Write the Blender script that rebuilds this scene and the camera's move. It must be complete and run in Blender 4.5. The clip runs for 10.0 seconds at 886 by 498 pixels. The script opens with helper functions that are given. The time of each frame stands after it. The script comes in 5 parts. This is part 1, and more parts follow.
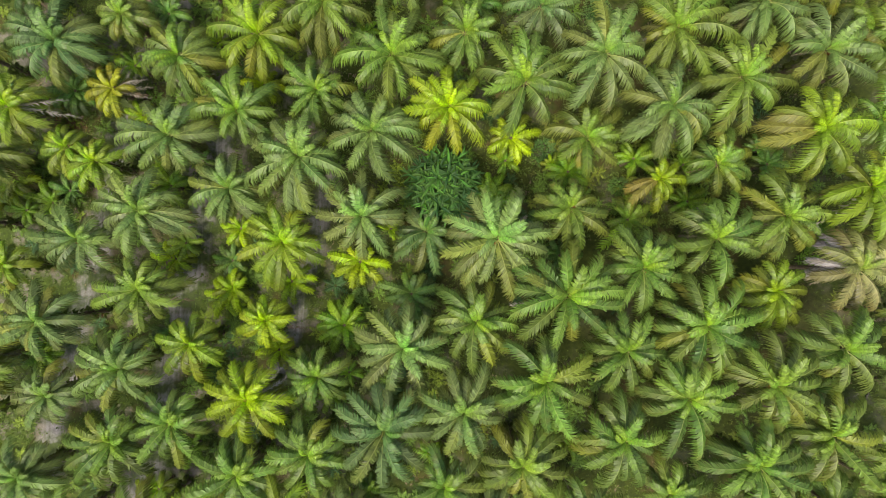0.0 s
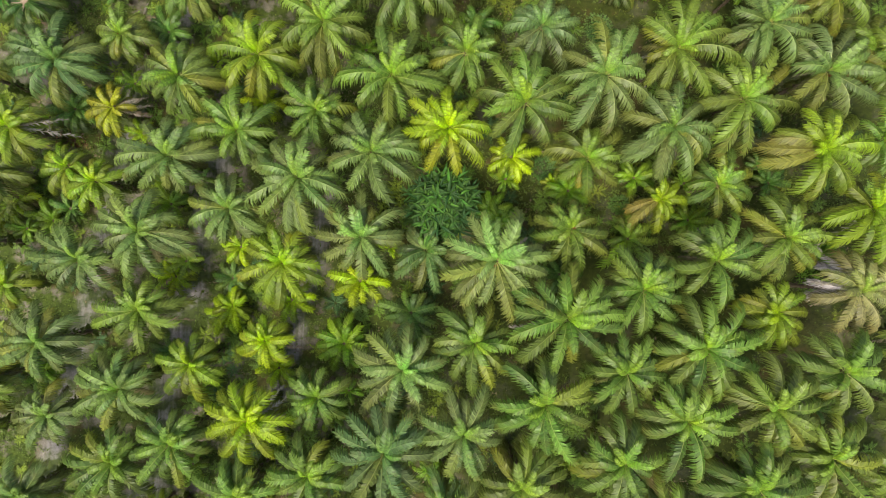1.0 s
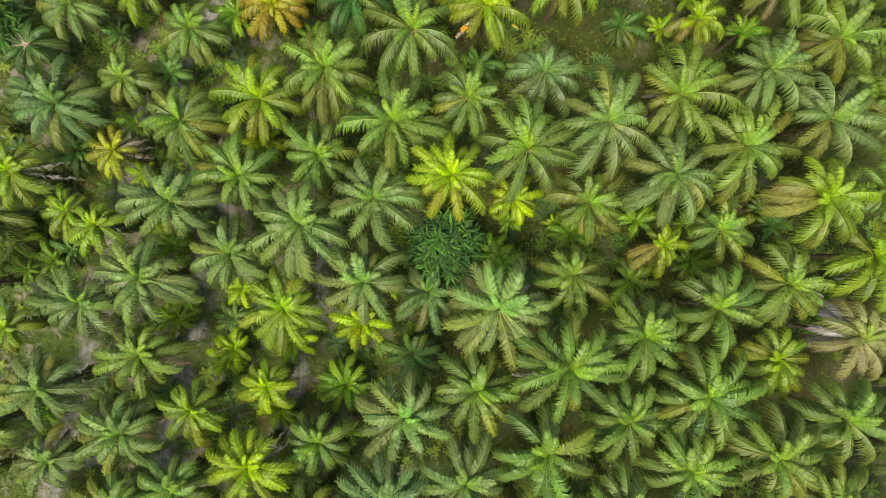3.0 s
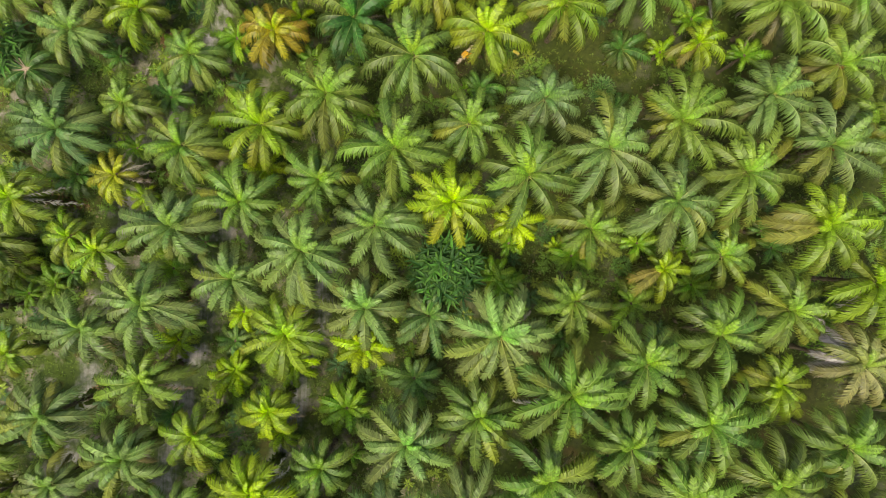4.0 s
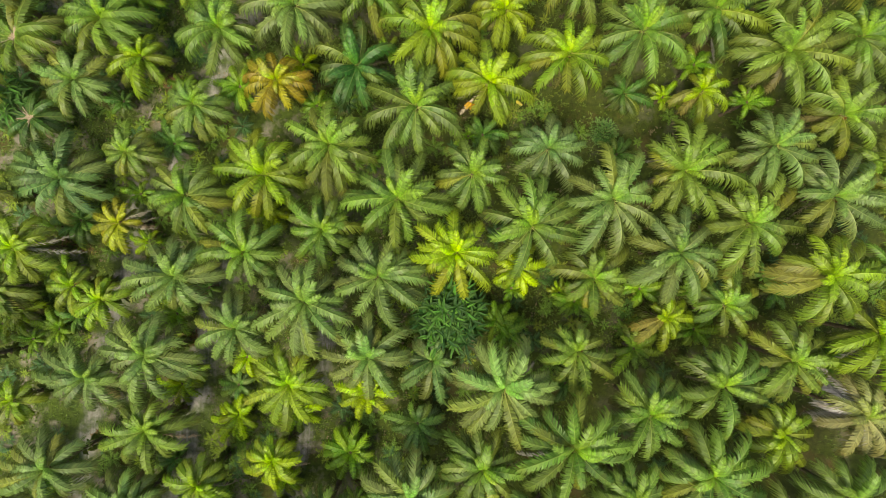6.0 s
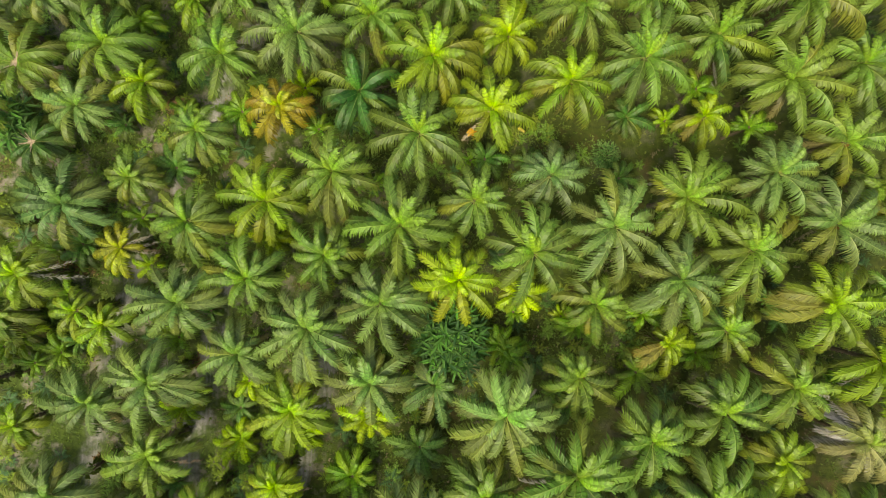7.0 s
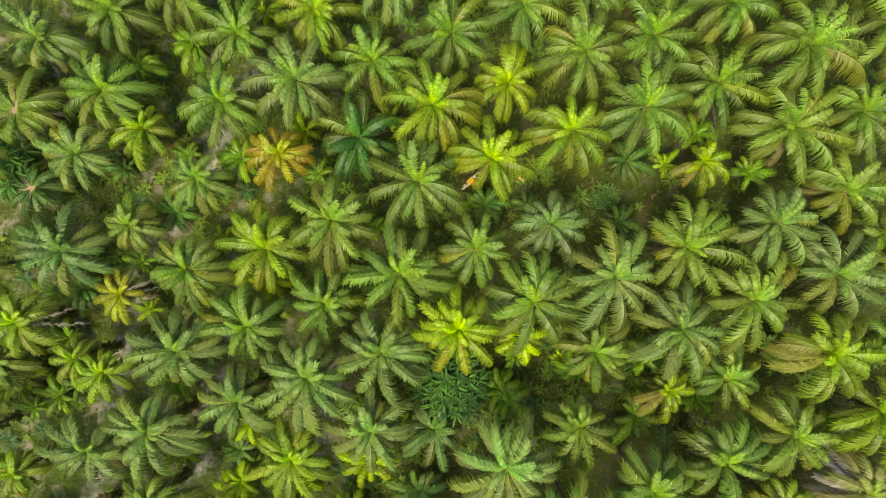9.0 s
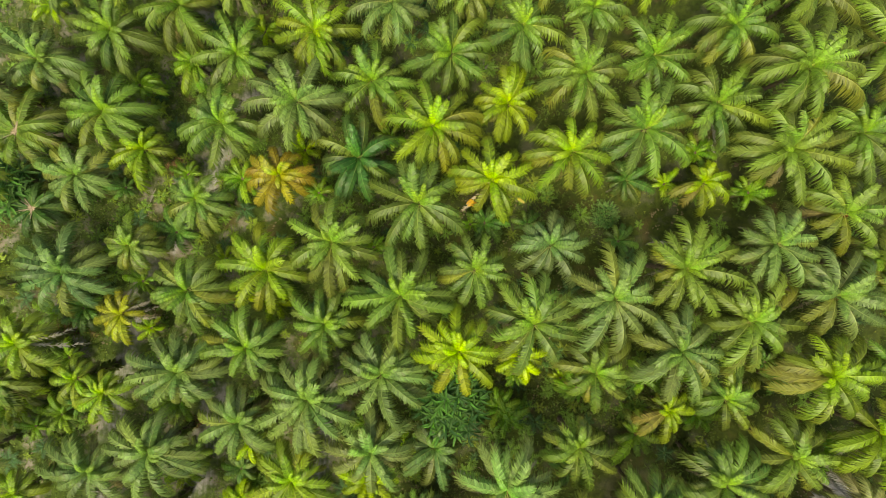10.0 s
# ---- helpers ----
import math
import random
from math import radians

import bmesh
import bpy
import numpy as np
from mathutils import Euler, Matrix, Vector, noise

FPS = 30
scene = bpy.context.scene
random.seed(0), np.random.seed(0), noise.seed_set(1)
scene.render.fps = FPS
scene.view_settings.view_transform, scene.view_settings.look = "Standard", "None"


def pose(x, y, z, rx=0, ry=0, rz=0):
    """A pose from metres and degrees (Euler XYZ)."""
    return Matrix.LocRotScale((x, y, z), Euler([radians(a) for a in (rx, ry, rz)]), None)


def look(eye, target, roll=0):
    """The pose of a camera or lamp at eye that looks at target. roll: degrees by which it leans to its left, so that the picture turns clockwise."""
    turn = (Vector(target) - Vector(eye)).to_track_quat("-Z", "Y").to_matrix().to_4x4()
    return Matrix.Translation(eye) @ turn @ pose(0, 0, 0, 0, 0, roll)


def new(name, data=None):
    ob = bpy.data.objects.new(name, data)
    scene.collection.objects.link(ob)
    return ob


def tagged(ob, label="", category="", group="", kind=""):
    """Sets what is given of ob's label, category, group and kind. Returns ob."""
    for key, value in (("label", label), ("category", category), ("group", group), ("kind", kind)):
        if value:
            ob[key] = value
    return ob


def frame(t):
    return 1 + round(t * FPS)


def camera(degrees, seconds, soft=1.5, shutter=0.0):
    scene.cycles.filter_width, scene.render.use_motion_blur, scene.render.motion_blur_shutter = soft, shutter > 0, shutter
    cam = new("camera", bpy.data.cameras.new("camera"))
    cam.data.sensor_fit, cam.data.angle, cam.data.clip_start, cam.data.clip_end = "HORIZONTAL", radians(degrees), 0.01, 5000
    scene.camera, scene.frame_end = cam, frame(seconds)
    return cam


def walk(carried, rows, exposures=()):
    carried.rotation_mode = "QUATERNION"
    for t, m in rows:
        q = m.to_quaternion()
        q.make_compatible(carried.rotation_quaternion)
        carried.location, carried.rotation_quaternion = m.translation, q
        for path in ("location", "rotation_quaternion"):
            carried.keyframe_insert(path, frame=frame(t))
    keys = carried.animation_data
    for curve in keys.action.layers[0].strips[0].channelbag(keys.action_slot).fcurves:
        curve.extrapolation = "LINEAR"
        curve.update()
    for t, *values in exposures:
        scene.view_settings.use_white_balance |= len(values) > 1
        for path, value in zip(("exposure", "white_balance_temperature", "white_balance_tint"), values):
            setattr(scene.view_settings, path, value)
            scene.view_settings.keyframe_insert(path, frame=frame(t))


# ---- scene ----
cam = camera(73.0, 10.0, soft=0.7)
PATH = [
    (0.0, 0.098, -0.193, 79.915, 0.455, -0.085, 1.269),
    (0.5, 0.130, 1.105, 79.915, 0.285, -0.044, 1.315),
    (1.0, 0.251, 2.469, 79.883, 0.235, 0.072, 1.352),
    (1.5, 0.149, 3.838, 79.864, 0.117, 0.042, 1.382),
    (2.0, -0.046, 5.106, 79.853, 0.168, -0.040, 1.423),
    (2.5, -0.143, 6.420, 79.867, 0.136, -0.030, 1.416),
    (4.0, -0.446, 10.894, 79.818, 0.048, -0.024, 1.330),
    (4.5, -0.528, 12.377, 79.836, -0.031, 0.014, 1.302),
    (5.0, -0.689, 13.894, 79.886, -0.011, 0.004, 1.259),
    (5.5, -0.779, 15.323, 79.920, -0.084, 0.035, 1.235),
    (7.0, -1.200, 19.819, 79.949, -0.105, 0.034, 1.264),
    (7.5, -1.378, 21.291, 79.962, -0.167, -0.052, 1.258),
    (8.0, -1.405, 22.739, 79.959, -0.154, -0.051, 1.225),
    (8.5, -1.451, 24.124, 79.979, -0.235, -0.071, 1.208),
    (9.0, -1.447, 25.496, 80.004, -0.192, -0.060, 1.213),
    (9.5, -1.484, 26.722, 80.026, -0.252, -0.079, 1.177),
    (10.0, -1.513, 27.984, 80.052, -0.240, -0.073, 1.178),
]
walk(cam, [(t, pose(x, y, z, rx, ry, rz)) for t, x, y, z, rx, ry, rz in PATH], [(0.0, 0.66, 7000.0, 1.5), (5.0, 0.665, 7750.0, -8.0), (10.0, 0.68, 8750.0, -13.5)])

# ---- sky and sun: bright haze over the plantation ----
world = bpy.data.worlds.new("sky")
scene.world = world
world.use_nodes = True
wn = world.node_tree
sky = wn.nodes.new("ShaderNodeTexSky")
sky.sky_type, sky.sun_disc = "NISHITA", False
sky.sun_elevation, sky.sun_rotation = radians(66), radians(212)
sky.air_density, sky.dust_density, sky.ozone_density = 1.0, 4.0, 1.0
wn.links.new(sky.outputs["Color"], wn.nodes["Background"].inputs["Color"])
wn.nodes["Background"].inputs["Strength"].default_value = 0.15
sun = new("sun", bpy.data.lights.new("sun", "SUN"))
sun.data.energy, sun.data.angle, sun.data.color = 2.5, radians(14), (1.0, 0.95, 0.86)
sun.matrix_world = look((14.2 * math.sin(radians(212)), 14.2 * math.cos(radians(212)), 32), (0, 0, 0))


# ---- materials ----
def material(name):
    m = bpy.data.materials.new(name)
    m.use_nodes = True
    nt = m.node_tree
    return m, nt, nt.nodes["Principled BSDF"], nt.nodes["Material Output"]


def node(nt, kind, **inputs):
    n = nt.nodes.new(kind)
    for k, v in inputs.items():
        n.inputs[k.replace("_", " ")].default_value = v
    return n


def maths(nt, op, a, b):
    n = nt.nodes.new("ShaderNodeMath")
    n.operation = op
    for i, v in enumerate((a, b)):
        if isinstance(v, (int, float)):
            n.inputs[i].default_value = v
        else:
            nt.links.new(v, n.inputs[i])
    return n.outputs[0]


def mixed(nt, fac, a, b, blend="MIX"):
    n = nt.nodes.new("ShaderNodeMix")
    n.data_type, n.blend_type = "RGBA", blend
    for s, v in ((n.inputs[0], fac), (n.inputs[6], a), (n.inputs[7], b)):
        if isinstance(v, (int, float)):
            s.default_value = v
        elif isinstance(v, tuple):
            s.default_value = (*v, 1)
        else:
            nt.links.new(v, s)
    return n.outputs[2]


def ramp(nt, value, stops):
    n = nt.nodes.new("ShaderNodeValToRGB")
    e = n.color_ramp.elements
    while len(e) < len(stops):
        e.new(0.5)
    for el, (p, c) in zip(e, stops):
        el.position, el.color = p, (*c, 1) if isinstance(c, tuple) else (c, c, c, 1)
    nt.links.new(value, n.inputs[0])
    return n.outputs[0]


def ranged(nt, value, lo, hi, out_lo, out_hi):
    n = nt.nodes.new("ShaderNodeMapRange")
    for i, v in enumerate((lo, hi, out_lo, out_hi), 1):
        n.inputs[i].default_value = v
    nt.links.new(value, n.inputs[0])
    return n.outputs[0]


def leaf_material(name, through_light=0.3, rough=0.46, brown=0.55, gloss=0.5):
    """Leaflets: the object's own colour, with a shift for each leaf and leaflet, and dry ends."""
    m, nt, bsdf, out = material(name)
    info = nt.nodes.new("ShaderNodeObjectInfo")
    geo = nt.nodes.new("ShaderNodeNewGeometry")
    tex = nt.nodes.new("ShaderNodeTexCoord")
    hsv = nt.nodes.new("ShaderNodeHueSaturation")
    nt.links.new(info.outputs["Color"], hsv.inputs["Color"])
    nt.links.new(ranged(nt, info.outputs["Random"], 0, 1, 0.485, 0.515), hsv.inputs["Hue"])
    nt.links.new(ranged(nt, geo.outputs["Random Per Island"], 0, 1, 0.7, 1.3), hsv.inputs["Value"])
    sp = nt.nodes.new("ShaderNodeSeparateXYZ")
    nt.links.new(tex.outputs["Object"], sp.inputs[0])
    nz = node(nt, "ShaderNodeTexNoise", Scale=5.0, Detail=3.0)
    nt.links.new(tex.outputs["Object"], nz.inputs["Vector"])
    dry = maths(nt, "MULTIPLY", ranged(nt, sp.outputs["X"], 0.45, 1.0, 0.0, 1.0), ranged(nt, nz.outputs["Fac"], 0.38, 0.68, 0.0, brown))
    dry = maths(nt, "MULTIPLY", dry, ranged(nt, info.outputs["Random"], 0.3, 1.0, 0.1, 1.0))
    col = mixed(nt, dry, hsv.outputs["Color"], (0.26, 0.175, 0.04))
    fine = node(nt, "ShaderNodeTexNoise", Scale=60.0, Detail=2.0)
    nt.links.new(tex.outputs["Object"], fine.inputs["Vector"])
    col = mixed(nt, ranged(nt, fine.outputs["Fac"], 0.3, 0.7, 0.0, 0.35), col, (0.0, 0.0, 0.0))
    nt.links.new(col, bsdf.inputs["Base Color"])
    bsdf.inputs["Roughness"].default_value = rough
    bsdf.inputs["Specular IOR Level"].default_value = gloss
    tr = nt.nodes.new("ShaderNodeBsdfTranslucent")
    nt.links.new(mixed(nt, 0.5, col, (1.0, 1.0, 0.25), "MULTIPLY"), tr.inputs["Color"])
    mix = nt.nodes.new("ShaderNodeMixShader")
    mix.inputs[0].default_value = through_light
    nt.links.new(bsdf.outputs[0], mix.inputs[1])
    nt.links.new(tr.outputs[0], mix.inputs[2])
    nt.links.new(mix.outputs[0], out.inputs["Surface"])
    return m


def rachis_material():
    m, nt, bsdf, out = material("frond_stalk")
    info = nt.nodes.new("ShaderNodeObjectInfo")
    tex = nt.nodes.new("ShaderNodeTexCoord")
    sp = nt.nodes.new("ShaderNodeSeparateXYZ")
    nt.links.new(tex.outputs["Object"], sp.inputs[0])
    nt.links.new(mixed(nt, ranged(nt, sp.outputs["X"], 0.05, 0.8, 0.42, 0.2), info.outputs["Color"], (0.40, 0.35, 0.12)), bsdf.inputs["Base Color"])
    bsdf.inputs["Roughness"].default_value = 0.45
    return m


def bark_material(name, dark, pale, scale, stubs=False):
    m, nt, bsdf, out = material(name)
    tex = nt.nodes.new("ShaderNodeTexCoord")
    nz = node(nt, "ShaderNodeTexNoise", Scale=scale, Detail=6.0, Roughness=0.65)
    nt.links.new(tex.outputs["Object"], nz.inputs["Vector"])
    col = ramp(nt, nz.outputs["Fac"], [(0.3, dark), (0.7, pale)])
    if stubs:
        geo = nt.nodes.new("ShaderNodeNewGeometry")
        each = ramp(nt, geo.outputs["Random Per Island"], [(0.0, (0.045, 0.03, 0.02)), (0.45, (0.11, 0.06, 0.04)), (0.7, (0.15, 0.12, 0.08)), (1.0, (0.26, 0.23, 0.14))])
        col = mixed(nt, 0.65, col, each)
    nt.links.new(col, bsdf.inputs["Base Color"])
    bsdf.inputs["Roughness"].default_value = 0.9
    bump = node(nt, "ShaderNodeBump", Strength=0.6, Distance=0.05)
    nt.links.new(nz.outputs["Fac"], bump.inputs["Height"])
    nt.links.new(bump.outputs[0], bsdf.inputs["Normal"])
    return m


LEAF = leaf_material("palm_leaflet")
STALK = rachis_material()
DEAD = leaf_material("dead_leaflet", 0.12, 0.8, 0.3)
STRAP_FERN = leaf_material("strap_fern_leaf", 0.2, 0.6, 0.2, 0.3)
WEED = leaf_material("weed_leaf", 0.25, 0.6, 0.5)
BARK = bark_material("palm_bark", (0.05, 0.035, 0.027), (0.16, 0.12, 0.09), 3.0, True)
PINK_STALK = bark_material("pink_stalk", (0.2, 0.12, 0.09), (0.46, 0.37, 0.29), 6.0)
HUSK = bark_material("rotting_husk", (0.07, 0.035, 0.02), (0.3, 0.17, 0.08), 14.0)
FRUIT = bark_material("palm_fruit", (0.10, 0.02, 0.01), (0.45, 0.16, 0.05), 18.0)


def ground_material():
    """Weedy soil with bare sandy wheel tracks running up the plantation."""
    m, nt, bsdf, out = material("plantation_ground")
    tex = nt.nodes.new("ShaderNodeTexCoord")
    pos = tex.outputs["Object"]
    sp = nt.nodes.new("ShaderNodeSeparateXYZ")
    nt.links.new(pos, sp.inputs[0])

    def noise_at(scale, detail=5.0, rough=0.6):
        n = node(nt, "ShaderNodeTexNoise", Scale=scale, Detail=detail, Roughness=rough)
        nt.links.new(pos, n.inputs["Vector"])
        return n.outputs["Fac"]

    big, mid, small, grit = noise_at(0.06), noise_at(0.35), noise_at(1.6), noise_at(9.0)
    green = ramp(nt, small, [(0.3, (0.0291, 0.042, 0.0104)), (0.6, (0.0676, 0.095, 0.0166)), (0.8, (0.1144, 0.13, 0.0229))])
    soil = ramp(nt, grit, [(0.3, (0.135, 0.113, 0.094)), (0.7, (0.29, 0.25, 0.212))])
    litter = ramp(nt, small, [(0.3, (0.06, 0.046, 0.026)), (0.7, (0.165, 0.125, 0.068))])
    # mossy floor of the east, its colour darkened for the shade between palms
    shaded_moss = ramp(nt, small, [(0.25, (0.017, 0.026, 0.006)), (0.7, (0.06, 0.072, 0.012))])
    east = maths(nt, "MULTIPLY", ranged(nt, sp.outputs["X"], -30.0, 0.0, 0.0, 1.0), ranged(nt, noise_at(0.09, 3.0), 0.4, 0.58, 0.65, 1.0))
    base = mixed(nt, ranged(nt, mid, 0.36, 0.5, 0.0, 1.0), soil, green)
    base = mixed(nt, east, base, shaded_moss)
    rust = ramp(nt, grit, [(0.3, (0.06, 0.034, 0.018)), (0.7, (0.15, 0.088, 0.042))])
    base = mixed(nt, ranged(nt, noise_at(0.22, 4.0), 0.56, 0.66, 0.0, 0.5), base, rust)
    base = mixed(nt, ranged(nt, big, 0.54, 0.7, 0.0, 0.35), base, litter)
    sand = ramp(nt, grit, [(0.25, (0.21, 0.185, 0.187)), (0.75, (0.42, 0.38, 0.388))])
    wob = ranged(nt, noise_at(0.12, 2.0), 0.0, 1.0, -1.2, 1.2)
    total = None
    for x0, lean, half, y0, y1 in TRACKS:
        line = maths(nt, "ADD", maths(nt, "MULTIPLY", sp.outputs["Y"], lean), x0)
        away = maths(nt, "ABSOLUTE", maths(nt, "ADD", maths(nt, "SUBTRACT", sp.outputs["X"], line), wob), 0)
        inside = ranged(nt, away, half * 0.5, half * 1.25, 1.0, 0.0)
        ends = maths(nt, "MULTIPLY", ranged(nt, sp.outputs["Y"], y0 - 3, y0 + 3, 0.0, 1.0), ranged(nt, sp.outputs["Y"], y1 - 3, y1 + 3, 1.0, 0.0))
        one = maths(nt, "MULTIPLY", inside, ends)
        total = one if total is None else maths(nt, "MAXIMUM", total, one)
    streak = nt.nodes.new("ShaderNodeMapping")
    streak.inputs["Scale"].default_value, streak.inputs["Rotation"].default_value = (2.6, 0.16, 1.0), (0, 0, radians(12))
    nt.links.new(pos, streak.inputs["Vector"])
    ruts = node(nt, "ShaderNodeTexNoise", Scale=1.0, Detail=4.0)
    nt.links.new(streak.outputs[0], ruts.inputs["Vector"])
    patch = maths(nt, "MULTIPLY", total, ranged(nt, mid, 0.42, 0.58, 0.95, 0.08))
    patch = maths(nt, "MULTIPLY", patch, ranged(nt, ruts.outputs["Fac"], 0.34, 0.64, 0.35, 1.0))
    nt.links.new(mixed(nt, patch, base, sand), bsdf.inputs["Base Color"])
    bsdf.inputs["Roughness"].default_value = 0.95
    bsdf.inputs["Specular IOR Level"].default_value = 0.2
    bump = node(nt, "ShaderNodeBump", Strength=0.7, Distance=0.12)
    nt.links.new(maths(nt, "ADD", small, grit), bump.inputs["Height"])
    nt.links.new(bump.outputs[0], bsdf.inputs["Normal"])
    return m


# bare strips: x where they cross y = 0, lean, half width, from y, to y
TRACKS = [
    (-46.0, 0.21, 1.6, -40, 26),
    (-32.6, 0.2, 2.0, -40, 16),
    (-17.2, 0.24, 1.5, -22, 10),
    (-50.3, 0.48, 1.4, 24, 52),
]

# ---- ground ----
def ground_height(x, y):
    return 0.35 * noise.noise((x * 0.05, y * 0.05, 0.0)) + 0.12 * noise.noise((x * 0.22, y * 0.22, 3.0))


def axis_steps(lo, hi, step):
    a = list(np.arange(lo, hi + 0.01, step))
    return [-2500.0, -900.0, -300.0, -130.0] + a + [130.0, 300.0, 900.0, 2500.0]


def build_ground():
    xs, ys = axis_steps(-72, 72, 1.2), axis_steps(-48, 78, 1.2)
    verts = []
    for y in ys:
        for x in xs:
            inside = max(0.0, min(1.0, (110 - max(abs(x), abs(y))) / 25))
            verts.append((x, y, ground_height(x, y) * inside))
    w = len(xs)
    faces = [(j * w + i, j * w + i + 1, (j + 1) * w + i + 1, (j + 1) * w + i) for j in range(len(ys) - 1) for i in range(w - 1)]
    me = bpy.data.meshes.new("ground")
    me.from_pydata(verts, [], faces)
    me.polygons.foreach_set("use_smooth", [True] * len(faces))
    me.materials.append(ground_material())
    return tagged(new("ground", me), "weedy brown plantation soil with bare sandy tracks", "ground", kind="structure")


build_ground()


# ---- palm fronds: unit reach along +x, shared by all palms ----
def frond_mesh(name, rise, fall, leaflets, half, sag, bend, seed, dead=False):
    """A feather frond: a tapered arching stalk and two rows of folded leaflets. rise, fall: its slope in degrees at the base and at the end."""
    rnd = random.Random(seed)
    n = 9
    pts, slopes = [Vector((0, 0, 0))], []
    for i in range(n):
        s = (i + 0.5) / n
        a = radians(rise + (fall - rise) * s ** 1.25)
        slopes.append(a)
        pts.append(pts[-1] + Vector((math.cos(a), bend * 2 * s, math.sin(a))) / n)
    k = 1.0 / max(0.35, max(p.x for p in pts))
    pts = [p * k for p in pts]
    verts, faces, mats = [], [], []
    for i, p in enumerate(pts):
        s = i / n
        r = 0.0075 * (1 - s) + 0.002 + (0.012 if i == 0 else 0)
        for c, d in ((-1, -0.3), (1, -0.3), (0, 0.8)):
            verts.append((p.x, p.y + r * c, p.z + r * d))
        if i:
            b = 3 * (i - 1)
            for q in range(3):
                q2 = (q + 1) % 3
                faces.append((b + q, b + q2, b + 3 + q2, b + 3 + q))
                mats.append(1)

    def along(s):
        f = min(s * n, n - 1e-4)
        i = int(f)
        return pts[i].lerp(pts[i + 1], f - i), (pts[i + 1] - pts[i]).normalized()

    for side in (-1, 1):
        for j in range(leaflets):
            s = 0.1 + 0.895 * (j + 0.5 + rnd.uniform(-0.22, 0.22)) / leaflets
            if rnd.random() < (0.25 if dead else 0.03):
                continue
            p, t = along(s)
            out = Vector((-t.y, t.x, 0)).normalized() * side
            up = out.cross(t) * side
            if up.z < 0:
                up.negate()
            a = radians(63 - 13 * s - 16 * max(0.0, s - 0.78) / 0.22 + rnd.uniform(-9, 9))
            b = radians((18, 0)[j % 2] + rnd.uniform(-7, 7))
            d = t * math.cos(a) + (out * math.cos(b) + up * math.sin(b)) * math.sin(a)
            size = half * min(0.5 + 1.9 * (s - 0.1), 1.0, 1.0 - 1.4 * (s - 0.78)) * rnd.uniform(0.82, 1.12)
            w = t * ((0.45 if dead else 0.8) / leaflets)
            drop = Vector((0, 0, -sag * size * rnd.uniform(0.75, 1.15)))
            mid = p + d * size * 0.6 + drop * 0.33
            tip = p + d * size * 0.92 + drop
            lift = up * 0.006
            base = len(verts)
            verts += [(p - w * 1.1)[:], (p + w * 1.1)[:], (mid - w * 0.95 + lift)[:], (mid + w * 0.95)[:], tip[:]]
            faces += [(base, base + 1, base + 3, base + 2), (base + 2, base + 3, base + 4)]
            mats += [0, 0]
    me = bpy.data.meshes.new(name)
    me.from_pydata([tuple(v) for v in verts], [], faces)
    me.materials.append(DEAD if dead else LEAF)
    me.materials.append(STALK)
    me.polygons.foreach_set("material_index", mats)
    return me


FRONDS = {
    "outer": [frond_mesh("frond", 32 + 4 * i, -66 + 5 * i, 47, 0.25, 1.35, b, 10 + i) for i, b in enumerate((-0.13, -0.04, 0.06, 0.14))],
    "upper": [frond_mesh("frond", 54 + 4 * i, -54 + 6 * i, 47, 0.25, 1.3, b, 20 + i) for i, b in enumerate((-0.1, 0.0, 0.08))],
    "long_outer": [frond_mesh("frond", 32 + 4 * i, -66 + 5 * i, 56, 0.228, 1.35, b, 110 + i) for i, b in enumerate((-0.13, -0.04, 0.06, 0.14))],
    "long_upper": [frond_mesh("frond", 54 + 4 * i, -54 + 6 * i, 56, 0.228, 1.3, b, 120 + i) for i, b in enumerate((-0.1, 0.0, 0.08))],
    "low": [frond_mesh("frond", 5 - 6 * i, -62 - 4 * i, 30, 0.18, 1.3, b, 30 + i) for i, b in enumerate((-0.06, 0.02, 0.07))],
    "skirt": [frond_mesh("frond", -12 - 8 * i, -70 - 4 * i, 32, 0.2, 1.1, b, 90 + i) for i, b in enumerate((-0.1, 0.04, 0.1))],
    "inner": [frond_mesh("frond", 72, 6 - 18 * i, 32, 0.26, 0.8, b, 40 + i) for i, b in enumerate((-0.1, 0.0, 0.1))],
    "flat": [frond_mesh("fallen_frond", 6, -4, 24, 0.09, 0.15, b, 70 + i, True) for i, b in enumerate((-0.08, 0.08))],
    "withered": [frond_mesh("dead_frond", 8 - 12 * i, -50 - 8 * i, 26, 0.09, 0.9, b, 60 + i, True) for i, b in enumerate((-0.05, 0.08))],
    "dead": [frond_mesh("dead_frond", -15 - 12 * i, -70 - 4 * i, 20, 0.10, 0.9, b, 50 + i, True) for i, b in enumerate((-0.05, 0.08))],
}


def spear_mesh():
    bm = bmesh.new()
    bmesh.ops.create_cone(bm, cap_ends=True, segments=6, radius1=0.09, radius2=0.012, depth=1.6, matrix=Matrix.Translation((0, 0, 0.8)))
    for v in bm.verts:
        v.co.x += 0.04 * v.co.z ** 2
    me = bpy.data.meshes.new("spear_leaf")
    bm.to_mesh(me)
    bm.free()
    me.materials.append(LEAF)
    return me


